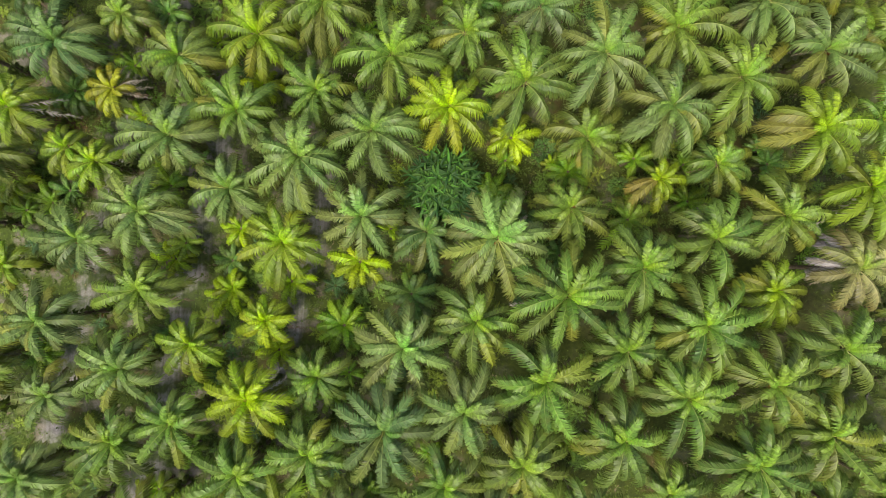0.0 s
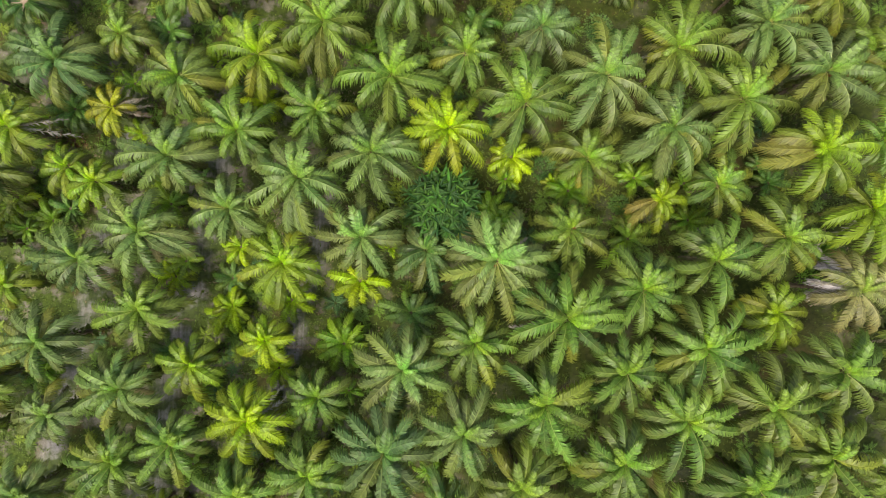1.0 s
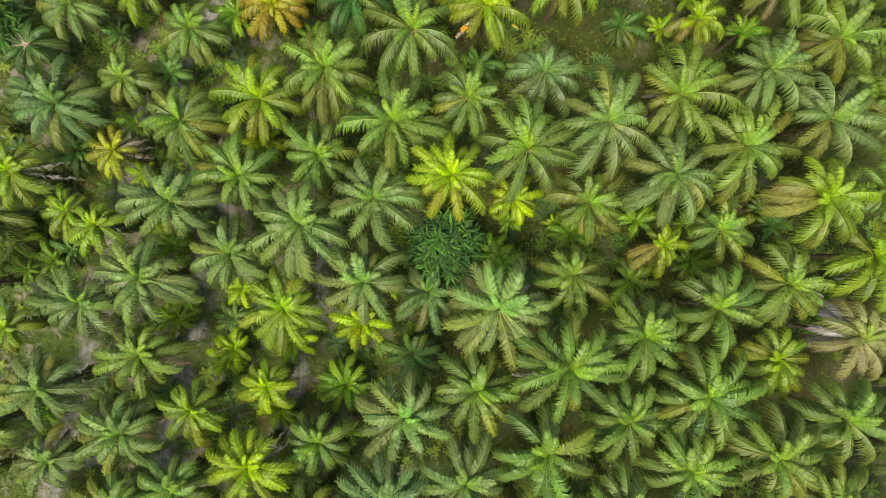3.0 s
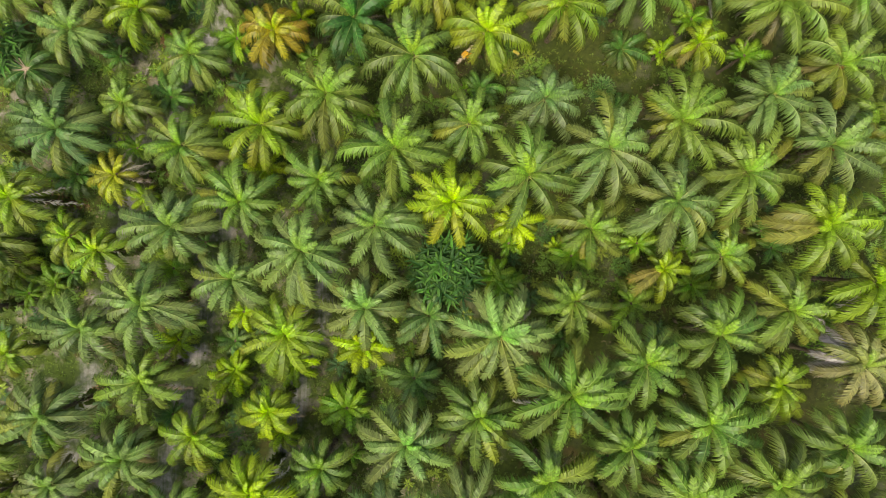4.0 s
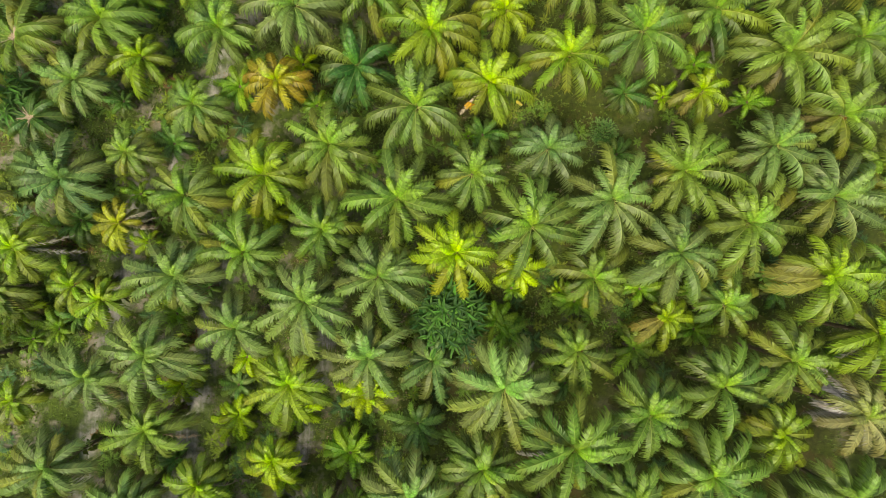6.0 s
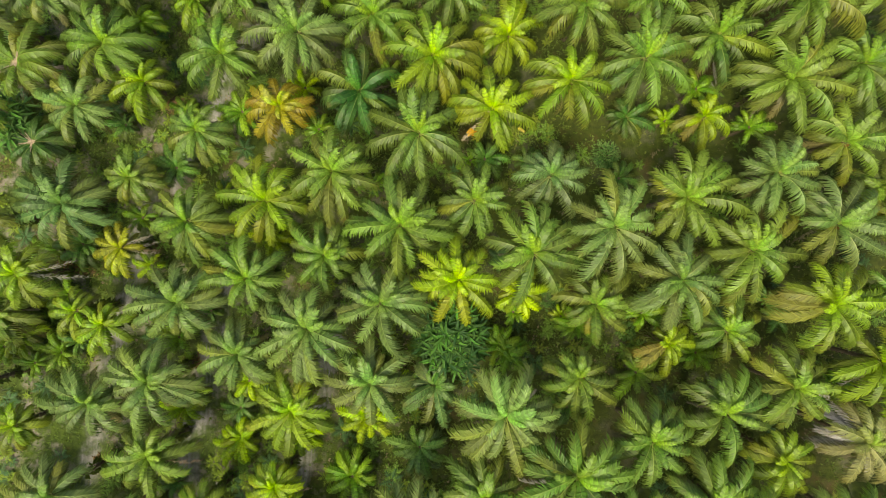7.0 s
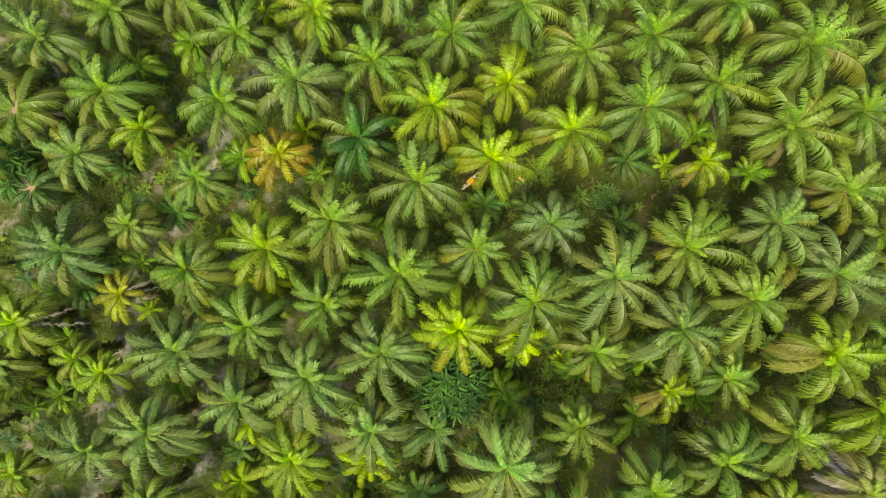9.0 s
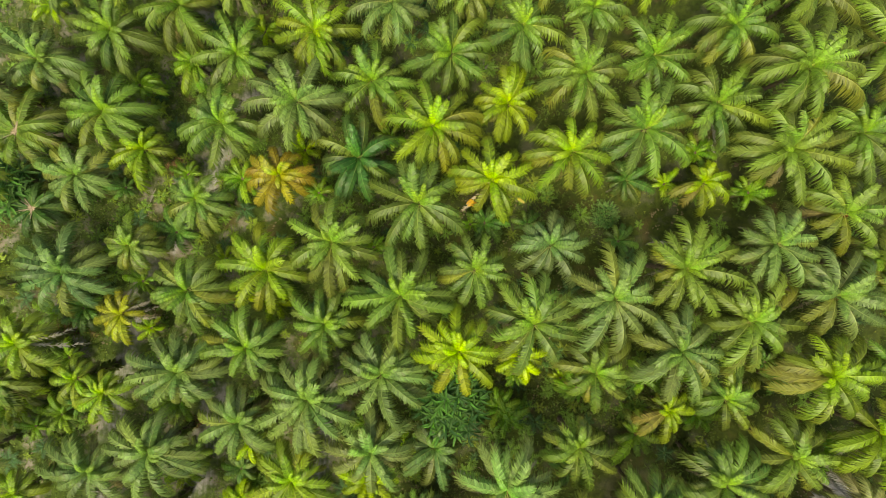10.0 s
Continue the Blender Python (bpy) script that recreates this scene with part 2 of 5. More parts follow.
def stalk_bases_mesh():
    """Bare pinkish leaf stalks spread round an open heart."""
    rnd = random.Random(9)
    bm = bmesh.new()
    for i in range(16):
        a = 137.5 * i + rnd.uniform(-8, 8)
        m = Matrix.Rotation(radians(a), 4, "Z") @ Matrix.Rotation(radians(rnd.uniform(62, 80)), 4, "Y") @ Matrix.Translation((0, 0, 0.75))
        bmesh.ops.create_cone(bm, cap_ends=True, segments=6, radius1=0.1, radius2=0.035, depth=rnd.uniform(1.2, 1.6), matrix=m)
    me = bpy.data.meshes.new("open_heart")
    bm.to_mesh(me)
    bm.free()
    for v in me.vertices:
        v.co.z += 0.1
    me.materials.append(PINK_STALK)
    return me


def strap_mesh(seed):
    """One arching strap-shaped fern leaf along +x, folded along its rib, with a wavy edge."""
    rnd = random.Random(seed)
    verts, faces = [], []
    p = Vector((0, 0, 0))
    up, fall = radians(rnd.uniform(48, 66)), radians(rnd.uniform(70, 100))
    for j in range(9):
        u = j / 8
        e = up - fall * u
        if j:
            p = p + Vector((math.cos(e), rnd.uniform(-0.12, 0.12), math.sin(e))) / 8
        w = 0.052 * math.sin(math.pi * min(1.0, 0.1 + 0.84 * u)) * rnd.uniform(0.85, 1.15) + 0.008
        verts += [(p.x, p.y - w, p.z + 0.4 * w), p[:], (p.x, p.y + w, p.z + 0.4 * w)]
        if j:
            q = 3 * (j - 1)
            faces += [(q, q + 1, q + 4, q + 3), (q + 1, q + 2, q + 5, q + 4)]
    me = bpy.data.meshes.new("fern_leaf")
    me.from_pydata(verts, [], faces)
    me.materials.append(STRAP_FERN)
    return me


def trunk_mesh(seed):
    """A unit-high trunk of a palm, thick with old leaf bases in a spiral; swollen under the crown."""
    rnd = random.Random(seed)
    verts, faces = [], []
    sides, rings = 10, 9
    for i in range(rings):
        s = i / (rings - 1)
        r = 0.25 - 0.04 * s + 0.13 * math.exp(-((1 - s) / 0.06) ** 2) + 0.14 * math.exp(-(s / 0.05) ** 2)
        for q in range(sides):
            a = 2 * math.pi * q / sides
            verts.append((r * math.cos(a), r * math.sin(a), s))
    for i in range(rings - 1):
        for q in range(sides):
            q2 = (q + 1) % sides
            faces.append((i * sides + q, i * sides + q2, (i + 1) * sides + q2, (i + 1) * sides + q))
    faces.append(tuple(range((rings - 1) * sides, rings * sides)))
    for j in range(60):
        s = 0.06 + 0.93 * j / 60
        a = 2.399963 * j + rnd.uniform(-0.2, 0.2)
        r = 0.24 - 0.04 * s
        o, t = Vector((math.cos(a), math.sin(a), 0)), Vector((-math.sin(a), math.cos(a), 0))
        p = o * r * 0.9 + Vector((0, 0, s))
        reach = rnd.uniform(0.12, 0.34)
        b = len(verts)
        for q in (p - t * 0.1, p + t * 0.1, p + Vector((0, 0, -0.014)), p + o * reach + t * 0.05 + Vector((0, 0, 0.012)), p + o * reach - t * 0.05 + Vector((0, 0, 0.012))):
            verts.append(q[:])
        faces += [(b, b + 1, b + 3, b + 4), (b, b + 4, b + 2), (b + 1, b + 2, b + 3), (b + 2, b + 4, b + 3)]
    me = bpy.data.meshes.new("trunk")
    me.from_pydata(verts, [], faces)
    me.materials.append(BARK)
    return me


def fruit_mesh(seed):
    rnd = random.Random(seed)
    bm = bmesh.new()
    for i in range(42):
        z = 1 - 2 * (i + 0.5) / 42
        a = 2.399963 * i
        q = math.sqrt(1 - z * z)
        bmesh.ops.create_icosphere(bm, subdivisions=1, radius=0.055 * rnd.uniform(0.8, 1.2), matrix=Matrix.Translation((0.22 * q * math.cos(a), 0.22 * q * math.sin(a), 0.28 * z)))
    me = bpy.data.meshes.new("palm_fruit")
    bm.to_mesh(me)
    bm.free()
    me.materials.append(FRUIT)
    return me


def trunk_fern_mesh(seed):
    """Small ferns that grow on the old leaf bases of a unit-high trunk, thickest low down."""
    rnd = random.Random(seed)
    verts, faces = [], []
    for j in range(46):
        a, s = rnd.uniform(0, 6.283), rnd.random() ** 1.3 * 0.85
        for q in range(4):
            d = a + rnd.uniform(-0.9, 0.9)
            o, t = Vector((math.cos(d), math.sin(d), 0)), Vector((-math.sin(d), math.cos(d), 0))
            r = rnd.uniform(0.35, 0.85)
            p = o * 0.28 + Vector((0, 0, s))
            m, e = p + o * r * 0.6 + Vector((0, 0, 0.02)), p + o * r - Vector((0, 0, 0.01))
            b = len(verts)
            verts += [p[:], (m - t * 0.12)[:], e[:], (m + t * 0.12)[:]]
            faces.append((b, b + 1, b + 2, b + 3))
    me = bpy.data.meshes.new("trunk_fern")
    me.from_pydata(verts, [], faces)
    me.materials.append(WEED)
    return me


SPEAR = spear_mesh()
STALK_BASES = stalk_bases_mesh()
STRAPS = [strap_mesh(s) for s in (1, 2, 3, 4)]
TRUNK_FERNS = [trunk_fern_mesh(s) for s in (6, 7)]
TRUNKS = [trunk_mesh(s) for s in (1, 2, 3)]
BUNCH = fruit_mesh(4)

# leaf colours: mature leaf, young leaf at the heart, and the words for them
BLUISH = ((0.116, 0.205, 0.074), (0.18, 0.335, 0.058), "blue-green")
DARKBLUE = ((0.047, 0.142, 0.034), (0.11, 0.30, 0.033), "dark blue-green")
FERN = ((0.026, 0.074, 0.016), (0.12, 0.28, 0.036), "dark green")
DARK = ((0.06, 0.138, 0.028), (0.14, 0.30, 0.045), "dark green")
GREEN = ((0.123, 0.226, 0.042), (0.29, 0.47, 0.033), "mid-green")
MEADOW = ((0.1382, 0.3136, 0.0189), (0.21, 0.38, 0.02), "fresh green")
SAGE = ((0.156, 0.240, 0.071), (0.245, 0.41, 0.053), "grey-green")
PALE = ((0.2023, 0.2891, 0.0877), (0.27, 0.52, 0.085), "pale green")
OLIVE = ((0.150, 0.222, 0.036), (0.28, 0.46, 0.04), "olive-green")
LIGHT = ((0.168, 0.262, 0.0189), (0.375, 0.58, 0.0125), "yellowish green")
YELLOWGREEN = ((0.216, 0.318, 0.0132), (0.43, 0.62, 0.0104), "bright yellow-green")
YELLOW = ((0.255, 0.36, 0.012), (0.50, 0.74, 0.0104), "yellow")
GOLD = ((0.315, 0.32, 0.022), (0.50, 0.60, 0.014), "golden yellow")
AMBER = ((0.36, 0.30, 0.016), (0.38, 0.52, 0.012), "amber and yellow")
ROSY = ((0.29, 0.265, 0.11), (0.31, 0.45, 0.05), "pinkish tan")
DRY = ((0.2862, 0.2548, 0.0946), (0.3101, 0.445, 0.0416), "drying tan-green")


def shade_of(a, b, f, rnd):
    k = rnd.uniform(0.84, 1.14)
    return tuple(max(0.0, (p + (q - p) * f) * k) for p, q in zip(a, b)) + (1.0,)


def leaf(root, mesh, name, height, az, reach, colour, tip=0.0, lift=1.0, out=0.22):
    ob = new(name, mesh)
    ob.parent = root
    ob.color = colour
    c, s = math.cos(radians(az)), math.sin(radians(az))
    ob.matrix_basis = Matrix.Translation((out * c, out * s, height)) @ pose(0, 0, 0, 0, 0, az) @ pose(0, 0, 0, tip, 0, 0) @ Matrix.Diagonal((reach, reach * max(0.84, min(1.2, (4.4 / max(reach, 1.0)) ** 0.45)), reach * lift, 1))
    return ob


serial = [0]
OLD = (0.24, 0.19, 0.035)
YELLOWED = (0.33, 0.30, 0.025)
STRAW = (0.2, 0.15, 0.10, 1.0)


def crown_of(spec):
    return [tuple(float(v) for v in w.split("/")) for w in spec.split()]


def palm(x, y, h, tint, spec, dry="", dead=2, full=True, heart=True):
    """A grown oil palm. spec: azimuth in degrees and reach in metres of each main frond."""
    serial[0] += 1
    rnd = random.Random(serial[0])
    fronds = crown_of(spec)
    size = sum(r for _, r in fronds) / len(fronds)
    order = sorted(fronds)
    for (a0, r0), (a1, r1) in zip(order, order[1:] + [(order[0][0] + 360, order[0][1])]):
        if a1 - a0 > 46:
            fronds.append(((a0 + a1) / 2 + rnd.uniform(-5, 5), (r0 + r1) / 2 * rnd.uniform(0.75, 0.92)))
    z = ground_height(x, y) - 0.05
    h -= z
    root = new("oil_palm")
    root.location = (x, y, z)
    words = ("small" if size < 3.4 else "large" if size > 5.3 else "mature")
    tagged(root, f"{words} oil palm with {tint[2]} feathery fronds on weedy ground", "palm tree", "plantation palms")
    trunk = new("trunk", rnd.choice(TRUNKS))
    trunk.parent = root
    trunk.matrix_basis = Matrix.Diagonal((1.0, 1.0, h - 0.1, 1)) @ pose(0, 0, 0, 0, 0, rnd.uniform(0, 360))
    trunk["label"] = "brown trunk rough with old leaf bases"
    if rnd.random() < (1.0 if x < -15 else 0.6):
        fern = new("trunk_fern", rnd.choice(TRUNK_FERNS))
        fern.parent, fern.color = root, (0.15, 0.19, 0.045, 1)
        fern.matrix_basis = Matrix.Diagonal((1.0, 1.0, h, 1)) @ pose(0, 0, 0, 0, 0, rnd.uniform(0, 360))
        tagged(fern, "olive ferns growing on the trunk", kind="stuff")
    for i, (az, reach) in enumerate(fronds):
        kind = "upper" if rnd.random() < 0.35 else "outer"
        old = rnd.random() * (0.06 if kind == "upper" else 0.28)
        f = 0.25 if kind == "upper" else 0.0
        c = shade_of(tint[0], tint[1], f, rnd)
        c = shade_of(c, OLD, old, rnd)
        if rnd.random() < 0.14:
            c = shade_of(c, YELLOWED, rnd.uniform(0.15, 0.5), rnd)
        if tint is AMBER:
            c = shade_of(c, (0.30, 0.14, 0.02), 0.5 * rnd.random(), rnd)
        leaf(root, rnd.choice(FRONDS["long_" + kind if reach > 4.7 else kind]), "frond", h + (0.1 if kind == "upper" else 0.0), az, reach * 1.03, c, rnd.uniform(-18, 18), rnd.uniform(0.85, 1.15))
    turn = rnd.uniform(0, 360)
    for i in range(3 if full and x < -12 else 2):
        az, reach = fronds[(3 * i) % len(fronds)]
        c = shade_of(tint[0], OLD, rnd.uniform(0.1, 0.6), rnd)
        leaf(root, rnd.choice(FRONDS["low"]), "frond", h - 0.8, az + rnd.uniform(-20, 20), min(reach, size) * rnd.uniform(0.7, 0.92), c, rnd.uniform(-15, 15))
    for i in range((5 if x < -12 else 2) if full else 0):
        c = shade_of(tint[0], (0.21, 0.165, 0.07), rnd.uniform(0.4, 1.0), rnd)
        leaf(root, rnd.choice(FRONDS["skirt"]), "frond", h - 0.7, turn + 137.5 * i + rnd.uniform(-15, 15), size * rnd.uniform(0.55, 0.78), c, rnd.uniform(-20, 20), rnd.uniform(0.7, 1.0))
    more = (2 if x < -12 else 1) if full else 0
    for i in range(more if heart else 3):
        c = shade_of(tint[0], tint[1], rnd.uniform(0.1, 0.4), rnd)
        leaf(root, rnd.choice(FRONDS["upper"]), "frond", h + 0.1, turn + 360 / more * i + rnd.uniform(-22, 22), size * rnd.uniform(0.72, 0.86), c, rnd.uniform(-18, 18), 1.0, 0.16)
    lean = rnd.uniform(20, 160)
    for i in range((9 if full else 5) if heart else 0):
        az = turn + 137.5 * i if i < 4 else lean + rnd.uniform(-75, 75)
        c = shade_of(tint[0], tint[1], 0.22 + 0.95 * (i / 9) ** 1.4, rnd)
        reach = size * (0.64 - 0.045 * i) * (1.0 + 0.2 * math.cos(radians(az - lean)))
        leaf(root, rnd.choice(FRONDS["inner"]), "frond", h + 0.15 + 0.04 * i, az, reach, c, rnd.uniform(-22, 22), 0.95 + 0.06 * i, 0.08)
    for az, reach in crown_of(dry):
        leaf(root, rnd.choice(FRONDS["withered"]), "dead_frond", h - 0.3, az, reach, shade_of((0.20, 0.13, 0.09), (0.40, 0.36, 0.33), rnd.random(), rnd), rnd.uniform(-20, 20))["label"] = "withered grey-brown frond"
    for i in range(rnd.randint(2, 2 + dead)):
        leaf(root, rnd.choice(FRONDS["dead"]), "dead_frond", h - 0.5, rnd.uniform(0, 360), size * rnd.uniform(0.45, 0.75), shade_of(STRAW[:3], (0.16, 0.14, 0.12), rnd.random(), rnd), rnd.uniform(-20, 20))["label"] = "dry brown hanging frond"
    spear = new("spear_leaf", SPEAR) if heart else new("open_heart", STALK_BASES)
    spear.parent, spear.color = root, (*tint[1], 1)
    spear.matrix_basis = Matrix.Translation((0, 0, h)) @ pose(0, 0, 0, *((rnd.uniform(-12, 12), rnd.uniform(-12, 12)) if heart else (0, 0)), turn)
    if rnd.random() < 0.5:
        bunch = new("palm_fruit", BUNCH)
        bunch.parent = root
        a = rnd.uniform(0, 6.28)
        bunch.matrix_basis = Matrix.Translation((0.5 * math.cos(a), 0.5 * math.sin(a), h - 0.2))
        bunch["label"] = "reddish bunch of palm fruit"
    return root


def shrub(x, y, h, tint, spec):
    """A low rounded shrub of many small leaves on thin stems."""
    serial[0] += 1
    rnd = random.Random(serial[0])
    size = max(r for _, r in crown_of(spec))
    verts, faces = [], []
    for i in range(420):
        a, c = rnd.uniform(0, 6.283), rnd.random()
        o = Vector((math.cos(a) * math.sqrt(1 - c * c), math.sin(a) * math.sqrt(1 - c * c), c * 0.7))
        p = o * size * rnd.uniform(0.55, 1.0)
        d = (o + Vector((rnd.uniform(-1, 1), rnd.uniform(-1, 1), rnd.uniform(-0.5, 0.5)))).normalized()
        t = d.cross(Vector((0, 0, 1))).normalized()
        l = rnd.uniform(0.2, 0.42)
        b = len(verts)
        verts += [p[:], (p + d * l * 0.5 - t * l * 0.24)[:], (p + d * l)[:], (p + d * l * 0.5 + t * l * 0.24)[:]]
        faces.append((b, b + 1, b + 2, b + 3))
    me = bpy.data.meshes.new("foliage")
    me.from_pydata(verts, [], faces)
    me.materials.append(WEED)
    root = new("shrub")
    root.location = (x, y, ground_height(x, y))
    tagged(root, f"low rounded {tint[2]} shrub on the plantation floor", "shrub", "shrubs")
    top = new("foliage", me)
    top.parent, top.color = root, shade_of(tint[0], tint[1], 0.45, rnd)
    sv, sf = [], []
    for i in range(7):
        a = 6.283 * i / 7
        e = Vector((math.cos(a) * size * 0.6, math.sin(a) * size * 0.6, size * 0.5))
        b = len(sv)
        sv += [(0.02, 0, 0), (-0.01, 0.017, 0), (-0.01, -0.017, 0), e[:]]
        sf += [(b, b + 1, b + 3), (b + 1, b + 2, b + 3), (b + 2, b, b + 3)]
    stem_mesh = bpy.data.meshes.new("stem")
    stem_mesh.from_pydata(sv, [], sf)
    stem_mesh.materials.append(BARK)
    stem = new("stem", stem_mesh)
    stem.parent = root
    return root


def fallen(x, y, h, tint, spec):
    """Dead fronds lying on the ground, one thing each."""
    for az, reach in crown_of(spec):
        serial[0] += 1
        rnd = random.Random(serial[0])
        ob = new("fallen_frond", FRONDS["flat"][serial[0] % 2])
        ob.color = shade_of((0.2, 0.17, 0.15), (0.34, 0.31, 0.29), rnd.random(), rnd)
        ob.matrix_basis = Matrix.Translation((x, y, ground_height(x, y) + 0.12)) @ pose(0, 0, 0, rnd.uniform(-10, 10), 0, az) @ Matrix.Diagonal((reach, reach, reach, 1))
        tagged(ob, "dry grey dead palm frond lying on the ground", "dead frond", "fallen fronds")


def heap(x, y, long, wide, az):
    """A heap of rotting fruit stalks, husks and torn leaf, rust-red to straw."""
    serial[0] += 1
    rnd = random.Random(serial[0])
    verts, faces, mats = [], [], []
    for i in range(int(70 * long * wide) + 40):
        u, v = rnd.gauss(0, 0.42), rnd.gauss(0, 0.42)
        p = Vector((u * long / 2, v * wide / 2, max(0.02, 0.45 * math.exp(-1.5 * (u * u + v * v)) * rnd.uniform(0.5, 1.1))))
        a, l, w = rnd.uniform(0, 6.283), rnd.uniform(0.2, 0.55), rnd.uniform(0.05, 0.13)
        d, t = Vector((math.cos(a), math.sin(a), rnd.uniform(-0.3, 0.5))), Vector((-math.sin(a), math.cos(a), 0))
        b = len(verts)
        for q in (p - t * w, p + t * w, p + d * l * 0.5 + Vector((0, 0, w)), p + d * l):
            verts.append(q[:])
        faces += [(b, b + 1, b + 2), (b + 1, b + 3, b + 2), (b + 3, b, b + 2)]
        mats += [rnd.choice((0, 0, 1))] * 3
    me = bpy.data.meshes.new("waste_heap")
    me.from_pydata(verts, [], faces)
    me.materials.append(HUSK)
    me.materials.append(DEAD)
    me.polygons.foreach_set("material_index", mats)
    ob = new("waste_heap", me)
    ob.color = (0.30, 0.23, 0.07, 1)
    ob.matrix_basis = Matrix.Translation((x, y, ground_height(x, y))) @ pose(0, 0, 0, 0, 0, az)
    return tagged(ob, "low heap of rust-brown palm fruit waste on the soil", "plant waste", "waste heaps")


def young(x, y, h, tint, spec):
    """A young or self-sown palm with a short stem and steep fronds."""
    serial[0] += 1
    rnd = random.Random(serial[0])
    fronds = crown_of(spec)
    size = sum(r for _, r in fronds) / len(fronds)
    z = ground_height(x, y) - 0.05
    h = max(0.4, h + 0.9 - z)
    root = new("young_palm")
    root.location = (x, y, z)
    tagged(root, f"low young oil palm with {tint[2]} fronds under taller palms", "palm tree", "young palms")
    trunk = new("trunk", rnd.choice(TRUNKS))
    trunk.parent = root
    trunk.matrix_basis = Matrix.Diagonal((0.7, 0.7, h + 0.1, 1))
    for az, reach in fronds:
        leaf(root, rnd.choice(FRONDS["upper"]), "frond", h, az, reach, shade_of(shade_of(tint[0], tint[1], rnd.uniform(0.5, 1.3), rnd), OLD, 0.3 * rnd.random() ** 2, rnd), rnd.uniform(-14, 14))
        if rnd.random() < 0.9:
            leaf(root, rnd.choice(FRONDS["outer"]), "frond", h - 0.1, az + rnd.uniform(12, 34), reach * rnd.uniform(0.75, 1.0), shade_of(tint[0], OLD, 0.35 * rnd.random(), rnd), rnd.uniform(-14, 14))
    for i in range(7):
        leaf(root, rnd.choice(FRONDS["inner"]), "frond", h, 137.5 * i + size * 90, size * (0.74 - 0.06 * i), shade_of(tint[0], tint[1], 0.5 + 0.1 * i, rnd), rnd.uniform(-20, 20), 1.0, 0.1)
    return root


def bush(x, y, h, tint, spec):
    """A low palm whose crown is smothered in strap-leaved ferns."""
    rnd = random.Random(77)
    wide = max(r for _, r in crown_of(spec))
    z = ground_height(x, y) - 0.05
    h -= z
    root = new("oil_palm")
    root.location = (x, y, z)
    tagged(root, "low palm smothered in dense dark green strap ferns", "palm tree", "plantation palms")
    trunk = new("trunk", TRUNKS[0])
    trunk.parent = root
    trunk.matrix_basis = Matrix.Diagonal((0.8, 0.8, h - 2.0, 1))
    for az, reach in crown_of(spec):
        leaf(root, rnd.choice(FRONDS["outer"]), "frond", h - 2.4, az, reach * 0.95, shade_of(tint[0], tint[1], 0.3, rnd), rnd.uniform(-14, 14))
    count = max(8, int(1.1 * wide * wide))
    for i in range(count):
        out = 0.76 * wide * math.sqrt((i + 0.3) / count)
        at = Matrix.Translation((out * math.cos(2.4 * i), out * math.sin(2.4 * i), h - 0.07 * out * out + rnd.uniform(-0.3, 0.3)))
        young_one = rnd.random() ** 1.5
        for k in range(12):
            c = shade_of(tint[0], tint[1], young_one * rnd.uniform(0.3, 1.3), rnd)
            ob = leaf(root, STRAPS[k % 4], "fern_leaf", 0, 30 * k + rnd.uniform(-18, 18), rnd.uniform(1.3, 2.3) * min(1.0, 0.6 + 0.12 * wide), c, rnd.uniform(-25, 25), rnd.uniform(0.75, 1.3), 0.05)
            ob.matrix_basis = at @ ob.matrix_basis
            ob["label"] = "dark green strap-shaped fern leaf"
    return root


def bare(x, y, h, tint, spec, dry=""):
    """A palm whose heart is gone, with its pinkish leaf stalks laid open."""
    return palm(x, y, h, tint, spec, dry, heart=False)


def skirted(x, y, h, tint, spec, dry=""):
    """A drying palm with a fan of pale dead fronds on one side."""
    root = palm(x, y, h, tint, spec, dry)
    rnd = random.Random(31)
    for i in range(3, 9):
        c = shade_of((0.46, 0.41, 0.45), (0.68, 0.63, 0.68), rnd.random(), rnd)
        az = 130 + 13 * i if i < 6 else (122, 138, 282)[i - 6]
        leaf(root, FRONDS["low"][i % 3], "dead_frond", h - root.location.z - (0.1 if i < 6 else -0.1), az, rnd.uniform(4.0, 4.6), c, rnd.uniform(-12, 12))["label"] = "pale grey-lilac dead frond"
    return root


def browning(x, y, h, tint, spec, dry):
    """A palm whose oldest fronds on one side have turned tan."""
    tan = crown_of(dry)
    kept = [w for w in spec.split() if min(abs(float(w.split("/")[0]) - a) for a, _ in tan) > 9]
    root = palm(x, y, h, tint, " ".join(kept))
    rnd = random.Random(int(x * 10))
    for az, reach in tan:
        c = shade_of((0.28, 0.18, 0.045), (0.24, 0.26, 0.045), rnd.random(), rnd)
        leaf(root, rnd.choice(FRONDS["outer"]), "dead_frond", h - root.location.z + 0.05, az, reach * rnd.uniform(0.9, 1.0), c, rnd.uniform(-12, 12))["label"] = "tan drying frond"
    return root


def flagged(x, y, h, tint, spec, dry=""):
    """A palm with one dying frond that ends in a bright orange tuft."""
    root = palm(x, y, h, tint, spec, dry)
    z = h - root.location.z - 0.1
    leaf(root, FRONDS["withered"][0], "dead_frond", z, 229, 4.6, (0.36, 0.27, 0.2, 1), 0, 0.5)["label"] = "withered grey-brown frond"
    for az, out, k in ((229, 3.0, 0.0), (235, 2.9, 0.2), (224, 3.1, -0.2), (327, 3.6, 0.1)):
        leaf(root, FRONDS["inner"][1], "dying_frond", z - 0.2, az, 0.95 - abs(k), (0.72, 0.33, 0.02, 1) if az < 300 else (0.5, 0.38, 0.04, 1), 40 * k, 0.3, out)["label"] = "bright orange dying leaflets"
    return root


